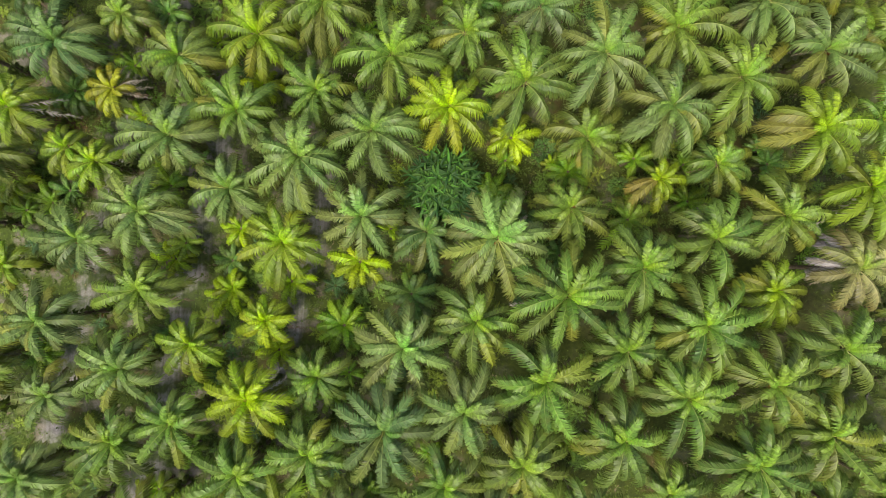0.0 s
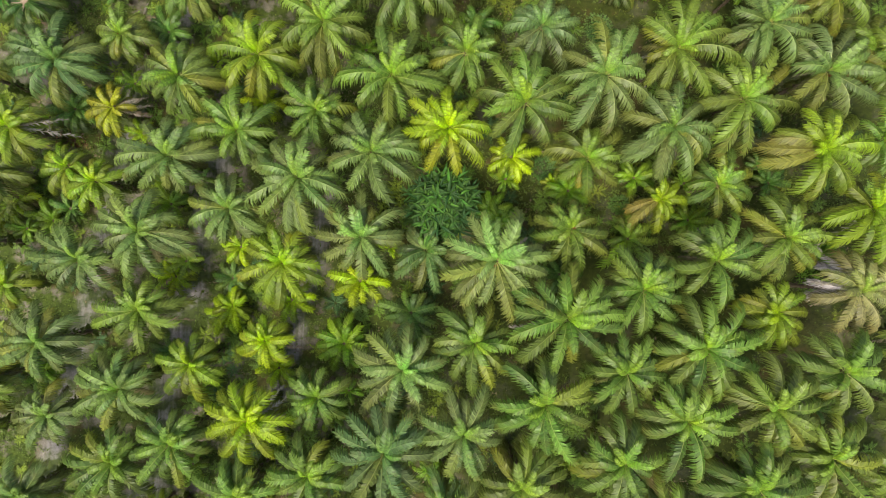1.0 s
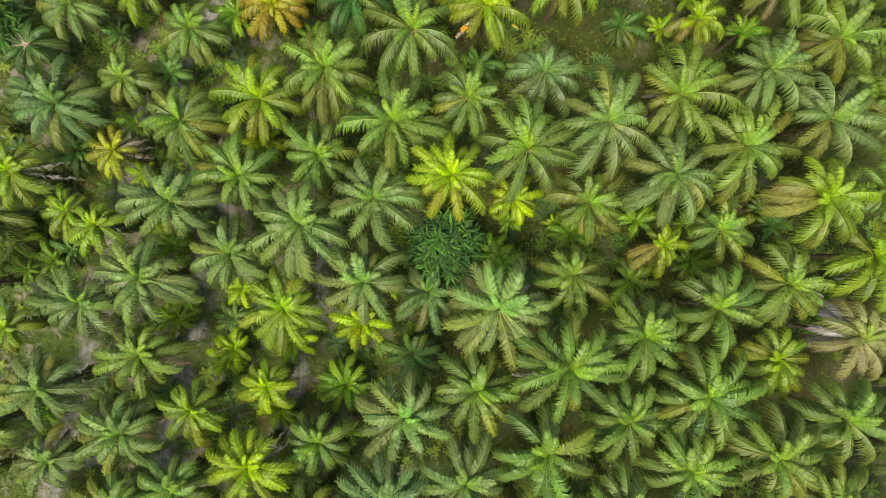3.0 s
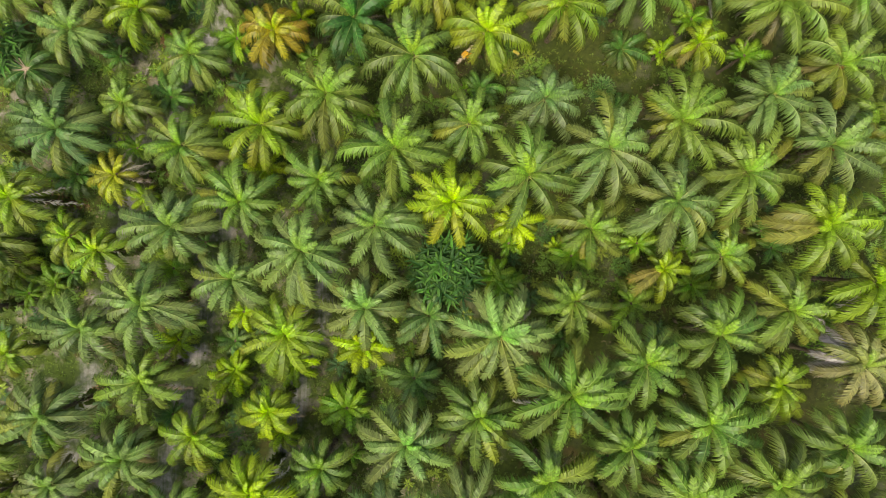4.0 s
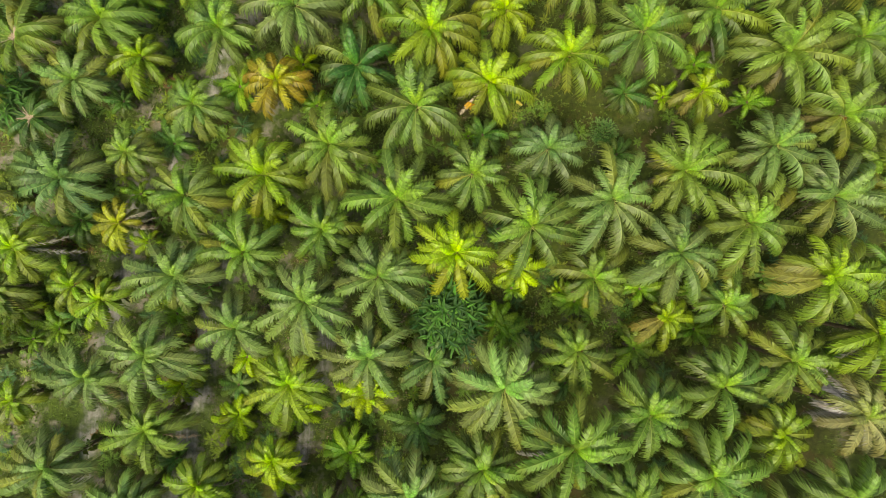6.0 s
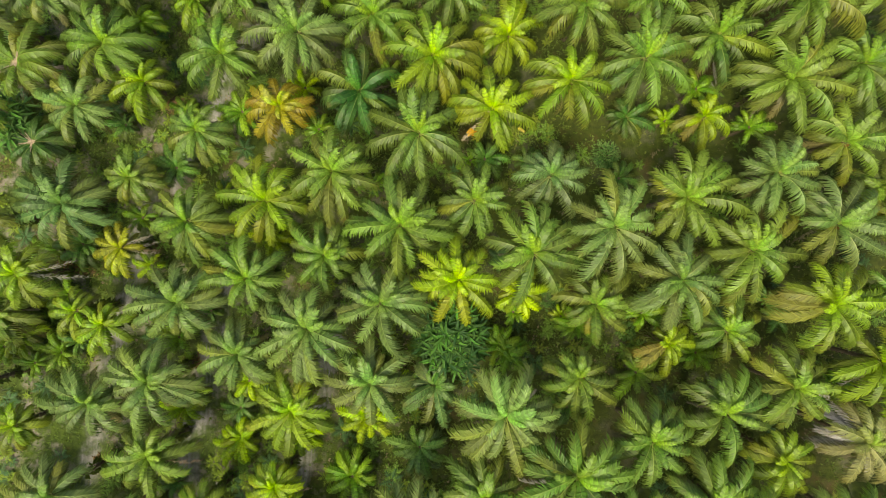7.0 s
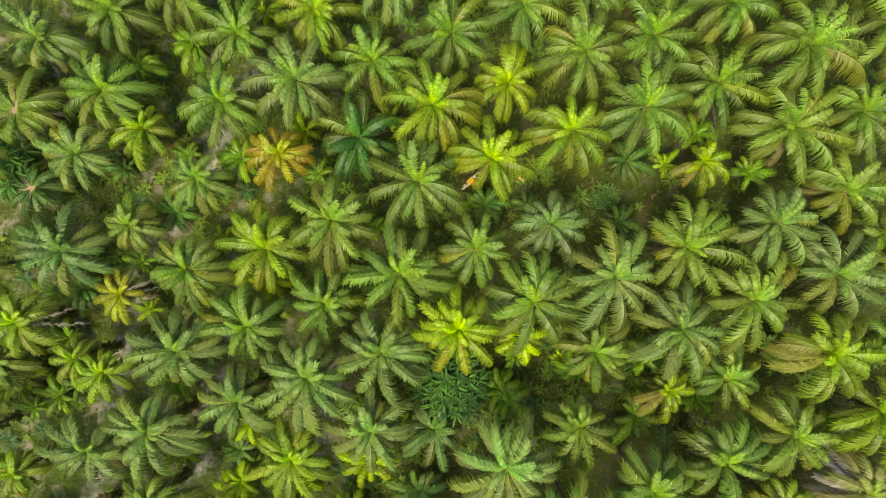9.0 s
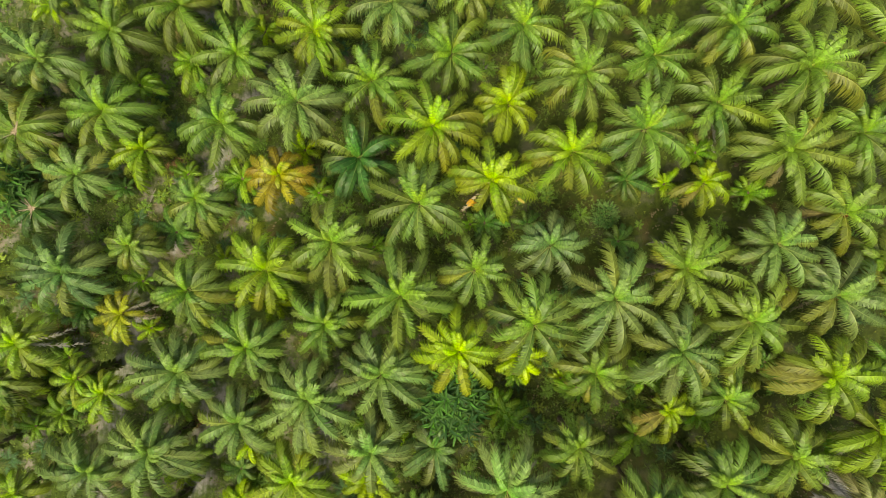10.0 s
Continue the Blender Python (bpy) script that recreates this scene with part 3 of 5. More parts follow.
# ---- the palms: place, height of the crown, colour, fronds as azimuth/reach ----
palm(-46.26, 24.05, 8.9, BLUISH, "12/5.2 47/4.4 80/5.3 98/5.5 124/5.2 153/5.4 166/5.0 187/5.3 206/5.3 245/4.4 272/5.0 305/5.0 346/6.0")
palm(-38.57, 27.34, 9.0, OLIVE, "7/3.1 55/2.9 97/3.4 161/2.8 209/2.2 243/2.7 291/3.2 341/4.0", "347/4.2")
palm(-31.17, 22.20, 10.0, GREEN, "9/4.6 64/4.1 77/3.7 126/4.2 155/4.4 187/4.2 211/3.5 261/4.1 285/5.2 306/4.5 345/5.1")
palm(-21.91, 24.89, 10.4, LIGHT, "13/4.7 52/4.2 106/5.1 134/4.9 153/4.5 168/5.4 211/4.7 233/4.7 255/4.5 284/4.8 322/4.3 352/4.4")
palm(-14.04, 28.21, 12.0, OLIVE, "45/4.4 88/4.4 123/4.4 160/4.9 197/3.0 199/4.8 213/4.6 247/4.8 263/5.7 285/5.2 304/4.8 334/3.2 341/5.1")
palm(-40.37, 19.01, 7.2, GOLD, "62/2.2 92/2.8 128/3.0 166/3.3 190/3.2 240/2.6 267/3.0 289/3.5", "4/3.6 18/3.3 33/2.9 76/2.8 188/3.8 340/3.4 352/3.5", dead=4, full=False)
palm(-50.30, 15.80, 10.8, LIGHT, "13/3.3 37/3.9 71/3.5 111/4.2 143/4.3 181/4.6 220/4.2 271/3.9 299/4.1 325/2.8 327/4.7", "9/4.9 352/5.9")
palm(-23.84, 15.82, 10.9, GREEN, "29/4.8 58/3.1 93/4.5 116/3.9 136/4.6 162/4.8 186/4.5 229/2.3 289/3.5 316/4.3 351/4.0")
palm(-31.82, 12.82, 10.7, SAGE, "11/4.8 52/4.9 69/3.0 102/4.5 134/5.1 168/6.3 187/5.1 207/4.9 238/4.5 288/4.0 316/4.4 328/3.3 357/5.4", "307/4.2")
palm(-41.20, 9.91, 9.1, LIGHT, "9/3.3 47/2.2 98/2.3 139/2.6 193/2.8 222/3.2 256/3.5 291/3.2 336/3.2")
palm(-16.33, 10.41, 12.5, SAGE, "16/3.9 47/3.6 79/4.3 126/4.7 163/5.1 171/5.6 213/6.1 231/5.5 254/5.7 271/5.8 289/6.0 311/5.4 333/5.4")
palm(-15.04, 18.60, 10.0, GREEN, "4/4.2 33/2.9 62/3.7 108/4.1 130/4.5 151/3.7 189/3.2 222/3.7 274/4.1 308/3.0 337/3.5")
palm(-6.11, 22.28, 11.9, GREEN, "6/5.8 32/4.1 55/5.4 88/4.7 107/6.2 151/5.3 180/6.2 193/6.0 219/4.6 231/4.1 267/5.7 325/4.7 349/5.6")
palm(-8.05, 13.48, 12.7, SAGE, "1/5.0 16/4.9 70/4.1 114/4.5 131/4.1 166/4.7 186/4.6 209/4.8 246/4.6 274/4.8 290/5.8 318/5.1 336/5.2")
palm(0.53, 16.29, 12.9, YELLOW, "0/4.0 43/4.1 71/3.3 100/4.7 116/3.4 146/4.8 164/3.8 187/4.6 213/3.9 237/4.8 276/4.6 309/5.0")
palm(2.28, 25.42, 11.2, GREEN, "27/3.9 66/3.7 103/3.7 130/3.8 176/3.7 205/4.0 221/3.5 257/4.4 289/4.1 308/3.6 341/3.7")
palm(10.88, 28.39, 11.6, BLUISH, "3/3.6 43/3.5 91/3.7 143/3.3 190/3.9 213/4.2 237/3.5 271/3.2 295/4.9 331/3.8")
palm(9.01, 19.44, 12.5, GREEN, "0/6.1 20/5.7 43/5.6 75/5.6 98/5.4 122/5.1 135/5.6 168/5.3 219/4.9 255/5.8 295/4.7 339/5.2 340/3.8")
palm(17.81, 22.58, 13.2, SAGE, "1/3.7 24/4.7 61/5.5 88/4.1 105/5.8 146/4.8 186/4.6 234/6.5 241/5.2 280/5.8 332/5.3", "286/6.0")
palm(26.16, 26.04, 12.1, OLIVE, "24/6.5 42/5.4 56/4.8 71/5.2 103/5.3 138/4.6 158/4.0 194/3.1 223/4.9 250/4.9 279/3.9 309/6.1 350/6.8", "224/5.1")
palm(36.11, 29.13, 12.6, SAGE, "8/4.1 61/4.3 107/3.8 169/3.7 211/4.9 238/4.8 255/4.9 275/3.7 301/5.0 336/4.2")
palm(33.44, 20.37, 12.8, OLIVE, "31/6.0 57/3.6 58/5.5 99/4.0 142/5.2 180/4.4 192/4.5 221/4.9 240/5.5 251/6.4 282/5.7 335/4.7 357/6.5", "221/5.3 232/5.2")
palm(42.38, 23.49, 13.5, SAGE, "33/5.1 65/5.5 100/5.0 124/4.3 148/4.3 179/3.9 217/4.1 253/4.5 291/5.2 323/5.9 353/5.3")
palm(25.41, 16.80, 13.2, SAGE, "4/4.2 31/3.0 38/4.0 80/5.1 99/4.1 131/4.8 165/5.2 202/5.7 225/5.7 247/5.3 265/5.2 286/5.1 337/4.2", "221/5.7")
browning(41.59, 14.61, 14.3, LIGHT, "17/5.9 44/5.5 61/4.3 121/4.3 152/5.0 167/6.4 187/6.3 202/7.0 206/4.5 234/5.1 264/5.1 291/4.7 316/5.3 354/4.7", "166/6.0 185/6.2 203/6.5")
palm(16.61, 13.67, 10.4, OLIVE, "39/5.1 63/3.6 95/4.1 131/4.0 162/4.5 225/3.6 247/3.1 272/4.1 312/4.1 359/3.7")
palm(31.85, 10.95, 10.5, GREEN, "27/4.4 61/4.1 90/3.6 132/3.0 188/3.3 220/3.3 266/3.4 305/3.6 356/4.0")
palm(47.76, 8.32, 13.4, LIGHT, "31/4.3 92/3.4 126/2.3 140/4.3 182/5.1 198/5.7 226/5.9 247/4.9 264/5.5 291/4.4 349/4.5", "223/6.0")
browning(25.49, 9.22, 9.6, YELLOWGREEN, "1/3.2 32/2.5 87/2.3 133/1.8 195/4.3 211/4.1 257/3.5 319/2.0", "195/4.3 212/4.3")
palm(14.63, 5.38, 11.6, OLIVE, "29/2.9 79/3.0 123/3.1 161/3.8 194/4.0 236/3.9 263/4.5 287/4.7 319/4.8 327/3.9 348/4.0")
palm(38.97, 4.93, 12.3, OLIVE, "2/5.0 25/3.4 39/4.3 66/4.3 96/4.9 124/5.0 147/5.2 181/4.6 215/5.2 238/4.9 262/4.8 290/3.7 321/4.4", "348/5.2")
palm(30.61, 2.19, 13.1, GREEN, "12/5.1 34/4.8 74/5.0 103/3.6 130/4.1 153/4.8 189/4.6 228/4.8 260/5.2 297/4.9 335/4.9 358/5.0")
palm(22.59, -1.25, 13.1, GREEN, "11/4.6 34/4.3 59/4.3 86/4.2 113/4.9 135/4.5 184/4.0 203/4.0 234/5.1 265/5.0 285/4.4 313/4.9 342/4.4")
skirted(46.35, -0.89, 13.4, ROSY, "1/4.0 50/4.2 69/4.1 106/3.9 117/4.5 157/4.6 198/4.4 240/4.5 274/4.1 307/4.7", "116/4.7 169/4.3 182/4.2 195/4.0")
palm(38.10, -3.55, 11.8, LIGHT, "8/3.8 41/3.3 75/3.2 98/3.1 153/3.7 175/4.3 202/4.2 252/4.3 287/4.5 302/4.3 332/3.6")
palm(6.02, 1.64, 14.8, PALE, "1/5.2 19/4.8 62/5.6 72/4.5 99/4.9 120/5.2 155/5.5 175/5.0 197/5.8 215/5.6 235/5.8 259/4.8 280/6.3 308/5.1 322/5.5 348/5.4", "36/4.2 173/5.0")
palm(-1.88, 2.57, 4.3, BLUISH, "22/2.5 87/2.7 119/3.4 178/3.4 209/4.2 227/4.8 261/4.9 286/3.5 290/5.1 325/3.4")
palm(-9.38, 3.94, 10.4, PALE, "2/4.5 40/5.3 70/3.2 89/5.3 128/2.9 134/5.0 153/5.0 184/5.4 217/5.0 270/4.6 311/5.0 347/4.3")
palm(-18.22, 0.79, 11.2, LIGHT, "2/4.0 33/3.2 52/3.8 103/4.3 138/3.9 164/4.3 197/4.6 230/4.3 249/4.9 269/5.2 296/4.3 329/4.8")
palm(-25.02, 6.92, 9.7, SAGE, "3/3.7 42/2.7 81/3.8 110/4.0 139/3.6 150/4.6 176/4.3 207/4.4 257/3.7 305/4.3 331/5.1")
palm(-34.19, 3.95, 12.2, SAGE, "1/5.4 28/4.2 68/4.5 119/4.3 132/4.6 161/4.5 181/4.9 202/4.5 231/4.6 263/4.9 302/4.9 324/4.8 346/5.9")
palm(-42.67, 0.59, 9.2, SAGE, "40/2.9 106/4.2 124/4.4 150/5.9 181/5.7 196/5.2 211/4.6 234/4.4 277/3.7 316/4.7 349/4.4", "281/3.9")
palm(-52.21, -2.62, 8.1, LIGHT, "7/3.2 40/2.7 106/2.4 157/3.3 202/3.9 244/3.5 281/2.8 329/2.5")
palm(-34.87, -5.11, 10.4, OLIVE, "5/4.5 17/5.4 43/3.4 103/3.6 134/3.5 169/4.5 201/5.0 237/4.8 271/4.3 315/3.7 341/4.8", "9/4.4 18/5.4 42/4.2 339/5.0")
palm(-44.44, -8.69, 13.4, SAGE, "5/4.8 43/4.3 90/4.1 132/4.2 154/4.2 174/5.3 189/4.7 205/4.7 231/3.2 278/3.8 314/3.4 332/4.4")
palm(-20.20, -8.37, 10.2, YELLOW, "0/3.1 49/2.6 73/2.3 104/2.6 146/2.7 177/2.9 200/3.4 224/3.0 273/2.7 321/3.2", "339/3.7")
palm(-4.00, -10.69, 13.8, PALE, "16/4.5 45/3.9 83/4.6 113/4.2 135/5.0 154/5.3 172/5.1 221/6.1 252/5.7 296/6.0 342/5.0")
palm(3.98, -7.57, 13.6, GREEN, "26/3.9 67/4.2 98/4.8 129/4.4 143/5.1 172/4.0 193/4.4 233/4.4 262/5.4 292/4.7 312/4.5 353/4.2")
palm(13.73, -4.41, 15.6, GREEN, "5/5.4 26/5.3 50/5.0 83/5.6 96/4.3 128/4.7 148/5.2 157/6.8 178/6.2 201/6.2 224/6.7 250/5.2 282/4.6 311/5.1 350/5.8", "198/6.0")
palm(20.68, -10.40, 14.0, GREEN, "21/4.3 54/4.1 91/3.9 119/3.4 148/3.7 179/4.1 213/4.4 252/4.8 282/4.9 325/3.9 347/4.2")
palm(29.11, -7.44, 14.5, GREEN, "14/5.5 57/5.6 91/4.9 110/5.5 156/5.1 182/5.2 195/5.4 224/5.5 245/5.6 285/5.4 298/5.6 314/5.5 332/5.7")
palm(44.36, -9.68, 14.4, GREEN, "26/4.6 69/4.4 109/3.6 137/4.6 171/5.6 196/4.7 210/3.8 268/4.6 308/5.3 347/4.9")
palm(11.61, -13.82, 15.1, GREEN, "14/4.9 32/5.2 74/4.7 92/4.8 129/5.7 173/5.4 195/5.5 213/5.5 246/4.5 267/5.0 285/4.8 297/6.2 340/5.5")
palm(36.07, -13.52, 15.6, OLIVE, "30/5.6 51/4.7 88/5.4 129/4.9 161/5.2 172/5.2 215/5.1 253/3.9 271/4.6 306/4.9 323/5.5 343/5.1", "167/5.3")
palm(27.04, -15.28, 15.1, GREEN, "15/4.6 60/3.8 107/4.0 125/4.6 169/5.2 207/4.6 244/6.4 270/5.6 302/4.4 348/4.6")
palm(43.37, -19.24, 13.6, OLIVE, "2/4.9 43/5.8 58/3.8 88/4.5 113/2.8 155/4.3 180/4.2 213/4.6 239/5.5 277/5.0 310/6.3 343/5.8")
palm(2.86, -17.39, 14.7, SAGE, "21/4.8 59/5.5 78/3.3 108/4.9 145/3.3 150/4.9 188/4.2 219/4.9 248/4.3 286/4.3 304/4.3 344/3.7")
palm(-5.71, -19.40, 15.1, BLUISH, "19/4.7 51/5.0 104/4.9 134/5.2 155/5.3 186/5.1 226/5.8 245/5.9 267/5.9 298/5.2 317/5.8 353/5.1")
palm(-14.13, -14.84, 10.1, GREEN, "24/4.0 39/3.0 84/3.2 129/3.6 148/3.4 214/3.8 231/4.4 260/4.5 303/3.4 320/3.6 347/3.2")
palm(-21.45, -17.12, 12.1, YELLOW, "7/4.7 43/4.1 94/3.7 120/4.2 148/4.4 162/4.5 198/4.8 239/5.1 261/4.4 298/4.8 338/4.4", "9/4.8 24/4.7 42/4.5")
palm(-28.69, -11.22, 10.8, LIGHT, "51/3.0 80/3.3 112/2.8 136/2.8 176/3.6 226/4.1 260/3.3 289/4.4 330/3.8 351/3.6", "347/4.0")
palm(-37.31, -14.48, 9.6, SAGE, "36/3.9 64/4.0 93/4.2 129/4.5 153/4.7 170/4.8 186/5.1 213/5.2 248/5.2 269/2.4 312/4.5 349/5.0")
palm(-45.56, -17.61, 9.9, SAGE, "11/3.5 48/3.1 90/3.6 135/2.7 160/3.4 187/4.2 215/4.2 243/3.8 290/3.5 343/3.3", "11/3.6 339/3.4")
palm(-30.42, -20.17, 11.4, GREEN, "21/3.7 61/3.7 123/3.8 149/3.5 177/4.3 200/5.2 229/4.8 258/4.3 289/5.1 316/4.6 351/3.9", "5/4.2")
palm(-38.11, -23.19, 9.2, GREEN, "28/3.4 57/3.1 98/4.9 133/3.9 152/4.5 179/5.9 205/6.1 223/6.1 252/5.8 277/4.8 316/5.3 343/3.6", "13/4.2")
palm(-48.61, -27.30, 9.6, SAGE, "23/4.2 49/4.3 105/4.3 141/4.4 186/5.3 240/5.1 294/3.3 350/5.7")
palm(-22.43, -25.59, 12.1, GREEN, "18/4.5 53/3.3 90/4.2 123/4.1 149/4.8 191/5.4 210/3.9 210/5.3 252/4.4 285/4.6 342/4.9")
palm(-14.48, -23.16, 12.2, GREEN, "36/4.0 71/4.1 116/4.3 138/4.2 176/4.0 193/4.4 212/4.3 248/4.5 291/4.3 315/3.9 349/4.4")
palm(9.33, -22.98, 14.6, OLIVE, "19/4.9 41/5.2 63/4.5 91/4.9 126/4.8 165/4.2 186/4.3 201/4.6 226/4.0 284/4.1 322/4.4 346/4.8")
palm(20.22, -19.91, 15.1, GREEN, "11/4.0 74/4.2 98/5.0 117/4.1 150/4.3 177/4.6 201/5.2 212/4.6 247/5.3 295/5.3 309/4.5")
palm(34.69, -22.24, 15.1, GREEN, "43/4.5 84/4.9 110/3.8 152/5.6 185/6.1 208/4.8 223/4.2 271/5.5 308/6.1 334/6.2 355/5.6")
palm(26.02, -26.19, 13.1, GREEN, "4/4.4 18/4.0 61/3.1 109/4.2 145/3.5 219/2.8 284/4.3 315/4.1")
palm(0.90, -25.23, 15.1, GREEN, "2/4.4 35/4.5 69/2.7 102/4.4 138/2.8 192/3.0 201/4.4 249/4.5 296/4.7")
palm(-8.01, -28.96, 7.1, GREEN, "4/3.0 51/2.0 118/2.5 165/3.0 216/3.9 264/3.6 317/3.2")
palm(-49.05, 48.85, 9.8, SAGE, "29/2.8 64/3.3 102/4.4 122/5.4 137/5.7 155/5.3 174/4.8 209/4.3 228/3.6 256/3.1 301/3.1 346/5.0 357/5.2")
palm(-41.63, 53.05, 8.1, GREEN, "31/3.2 86/4.0 116/4.0 137/4.7 160/5.4 199/5.0 230/4.6 258/4.3 294/5.3 335/5.7 353/5.9", "352/6.1")
palm(-33.61, 56.33, 8.1, OLIVE, "60/4.2 107/4.4 169/4.1 199/4.9 253/5.2 283/5.4 318/5.7 359/3.5")
palm(-26.49, 50.49, 8.1, GREEN, "12/4.1 70/4.4 92/4.5 116/4.9 156/5.0 189/4.9 195/3.9 225/4.4 253/3.5 297/3.7")
palm(-16.95, 52.80, 9.8, LIGHT, "2/5.2 32/4.1 70/4.4 104/4.9 142/4.9 189/4.5 228/3.5 247/4.3 294/4.9 316/4.6", "252/4.5")
palm(-8.04, 56.27, 10.1, SAGE, "13/3.3 92/4.0 137/4.7 189/5.1 231/4.8 270/4.6 287/4.5 336/3.9")
palm(-10.32, 47.74, 7.6, GREEN, "52/3.4 86/5.0 123/4.3 155/4.4 179/4.7 206/4.4 235/4.4 276/5.3 316/4.5 356/4.9")
palm(-0.97, 50.98, 8.5, GREEN, "16/5.2 47/4.7 80/4.8 114/3.7 133/3.6 155/3.8 195/5.6 220/4.4 266/4.4 301/3.9 321/4.8 351/4.1")
palm(7.40, 53.92, 10.1, GREEN, "11/4.1 55/4.1 98/4.7 125/4.0 170/3.6 212/4.5 254/4.1 269/4.9 332/4.7")
palm(15.55, 56.13, 10.1, GREEN, "1/4.2 50/4.4 134/3.6 199/3.3 285/3.8 336/3.9")
palm(23.07, 51.14, 8.8, GREEN, "38/6.1 74/5.2 109/4.9 128/5.3 164/4.4 203/5.6 226/4.0 279/4.2 315/4.7 357/6.0")
palm(31.15, 53.70, 12.1, GREEN, "2/5.4 34/4.9 75/5.4 111/4.8 170/5.0 205/4.6 237/4.6 266/3.8 307/4.3 340/4.4")
palm(38.50, 48.58, 14.0, OLIVE, "6/6.8 33/6.9 64/6.6 97/4.0 122/5.0 173/5.8 196/6.5 224/6.5 255/4.6 281/5.2 323/6.7 349/4.7", "6/7.2")
palm(14.19, 47.98, 11.9, OLIVE, "31/4.5 66/5.3 91/5.8 110/4.1 145/4.8 192/5.3 221/4.6 248/4.9 286/5.0 324/4.9 357/4.5")
palm(5.74, 44.87, 9.7, YELLOWGREEN, "30/3.8 66/3.9 82/4.2 96/3.9 134/3.4 167/3.4 190/3.0 212/3.5 248/4.1 277/3.8 311/3.7 348/3.4")
palm(-2.86, 41.68, 11.6, LIGHT, "3/5.2 23/5.7 52/5.2 73/3.2 98/5.1 132/5.4 172/5.2 218/5.2 248/4.8 296/4.8 315/4.7 349/5.4")
palm(-18.70, 44.35, 10.8, SAGE, "4/5.3 57/5.4 98/5.2 120/5.9 151/5.6 179/5.8 214/5.0 222/5.6 261/5.4 304/4.4 322/4.8")
palm(-27.63, 41.92, 10.0, GREEN, "2/4.5 44/3.0 93/4.0 111/4.3 140/4.1 185/4.8 203/4.4 228/4.5 266/5.0 297/4.4 325/4.4")
palm(-42.02, 43.21, 8.7, GREEN, "8/6.1 71/4.7 113/5.5 143/6.1 174/5.8 207/5.3 244/4.5 284/4.4 319/4.9 337/4.8")
bare(-51.84, 40.45, 9.5, OLIVE, "2/5.6 26/5.8 61/5.1 92/5.1 128/4.7 168/4.9 223/2.4 264/3.6 304/4.7 337/5.4", "0/5.6 341/4.9")
palm(-37.58, 38.96, 8.0, LIGHT, "49/2.5 99/2.9 144/3.1 163/3.7 184/3.8 206/3.8 236/3.6 275/4.7 313/3.5 351/3.1")
palm(-44.49, 35.49, 9.8, SAGE, "29/3.9 106/3.3 136/3.5 156/4.2 170/4.2 184/4.2 211/3.7 264/3.9 293/4.1 327/3.8 349/3.9")
bare(-51.38, 31.56, 7.1, DARK, "9/4.0 40/3.4 112/3.8 131/3.8 158/3.8 213/3.7 250/3.2 288/3.4 320/3.6 350/3.6", "5/4.0 300/3.6 240/3.4")
palm(-30.05, 32.83, 10.7, GREEN, "13/3.5 54/3.0 114/2.2 147/3.0 174/3.2 208/3.5 230/3.8 283/4.0 311/3.8 334/4.2")
palm(-20.64, 35.89, 10.2, AMBER, "5/3.5 49/2.9 78/2.8 108/3.2 149/3.4 167/3.5 197/3.8 228/4.0 260/4.1 303/3.2 330/3.3 349/3.6", dead=3)
palm(-11.72, 38.38, 7.8, DARKBLUE, "27/4.6 79/5.2 116/5.6 159/5.2 178/4.1 195/4.6 233/4.9 247/5.0 277/3.9 288/4.7 347/4.6")
palm(-4.33, 32.84, 11.9, GREEN, "31/4.9 61/4.7 82/4.8 118/5.6 160/5.8 195/5.9 228/5.5 276/5.0 305/3.7 337/5.8 348/4.7")
flagged(3.95, 35.59, 12.3, YELLOWGREEN, "17/4.1 50/4.1 94/4.6 131/4.4 163/4.6 184/4.0 204/3.7 281/4.4 335/4.8", "210/3.7")
palm(12.81, 39.01, 12.4, LIGHT, "22/4.0 56/3.7 99/3.4 151/4.7 187/5.0 202/5.0 234/5.1 264/3.8 285/4.8 319/4.6 354/4.1")
palm(21.09, 41.72, 12.7, GREEN, "15/5.7 57/5.9 110/4.8 153/5.0 198/5.3 226/5.3 242/5.0 279/5.1 315/3.8 327/5.5 347/4.7")
palm(30.43, 45.53, 9.5, GREEN, "16/5.6 56/5.4 99/4.5 125/4.6 151/4.9 195/3.7 239/4.2 279/5.6 321/5.0 339/6.6")
palm(37.51, 39.76, 12.6, OLIVE, "9/6.2 42/5.6 68/5.8 94/5.6 130/5.6 166/5.6 185/6.0 205/5.1 228/4.6 272/5.9 312/6.1 341/5.9")
palm(46.68, 42.13, 10.8, GREEN, "59/3.8 109/4.1 166/4.7 187/3.9 257/4.8 279/6.0 302/5.4 339/3.7", "176/3.2 182/4.2")
browning(29.59, 36.27, 8.1, YELLOWGREEN, "18/2.9 75/2.6 118/2.1 189/3.7 221/3.5 272/3.6 332/3.2", "193/4.1 223/3.6")
palm(43.76, 32.75, 12.5, OLIVE, "26/5.4 64/4.3 100/3.9 163/5.0 170/3.2 211/3.2 236/3.2 272/4.5 311/4.2 354/5.3")
palm(48.59, 51.92, 12.1, OLIVE, "12/4.9 69/5.9 108/5.7 137/5.9 233/3.7 235/6.1 274/5.5 328/4.2")
palm(0.82, 58.96, 8.1, OLIVE, "16/3.9 168/4.5 219/3.9 249/4.4 281/4.1 313/3.6")
palm(40.15, 58.41, 12.1, OLIVE, "2/5.3 200/3.9 241/4.8 264/3.9 303/5.3 326/6.6")
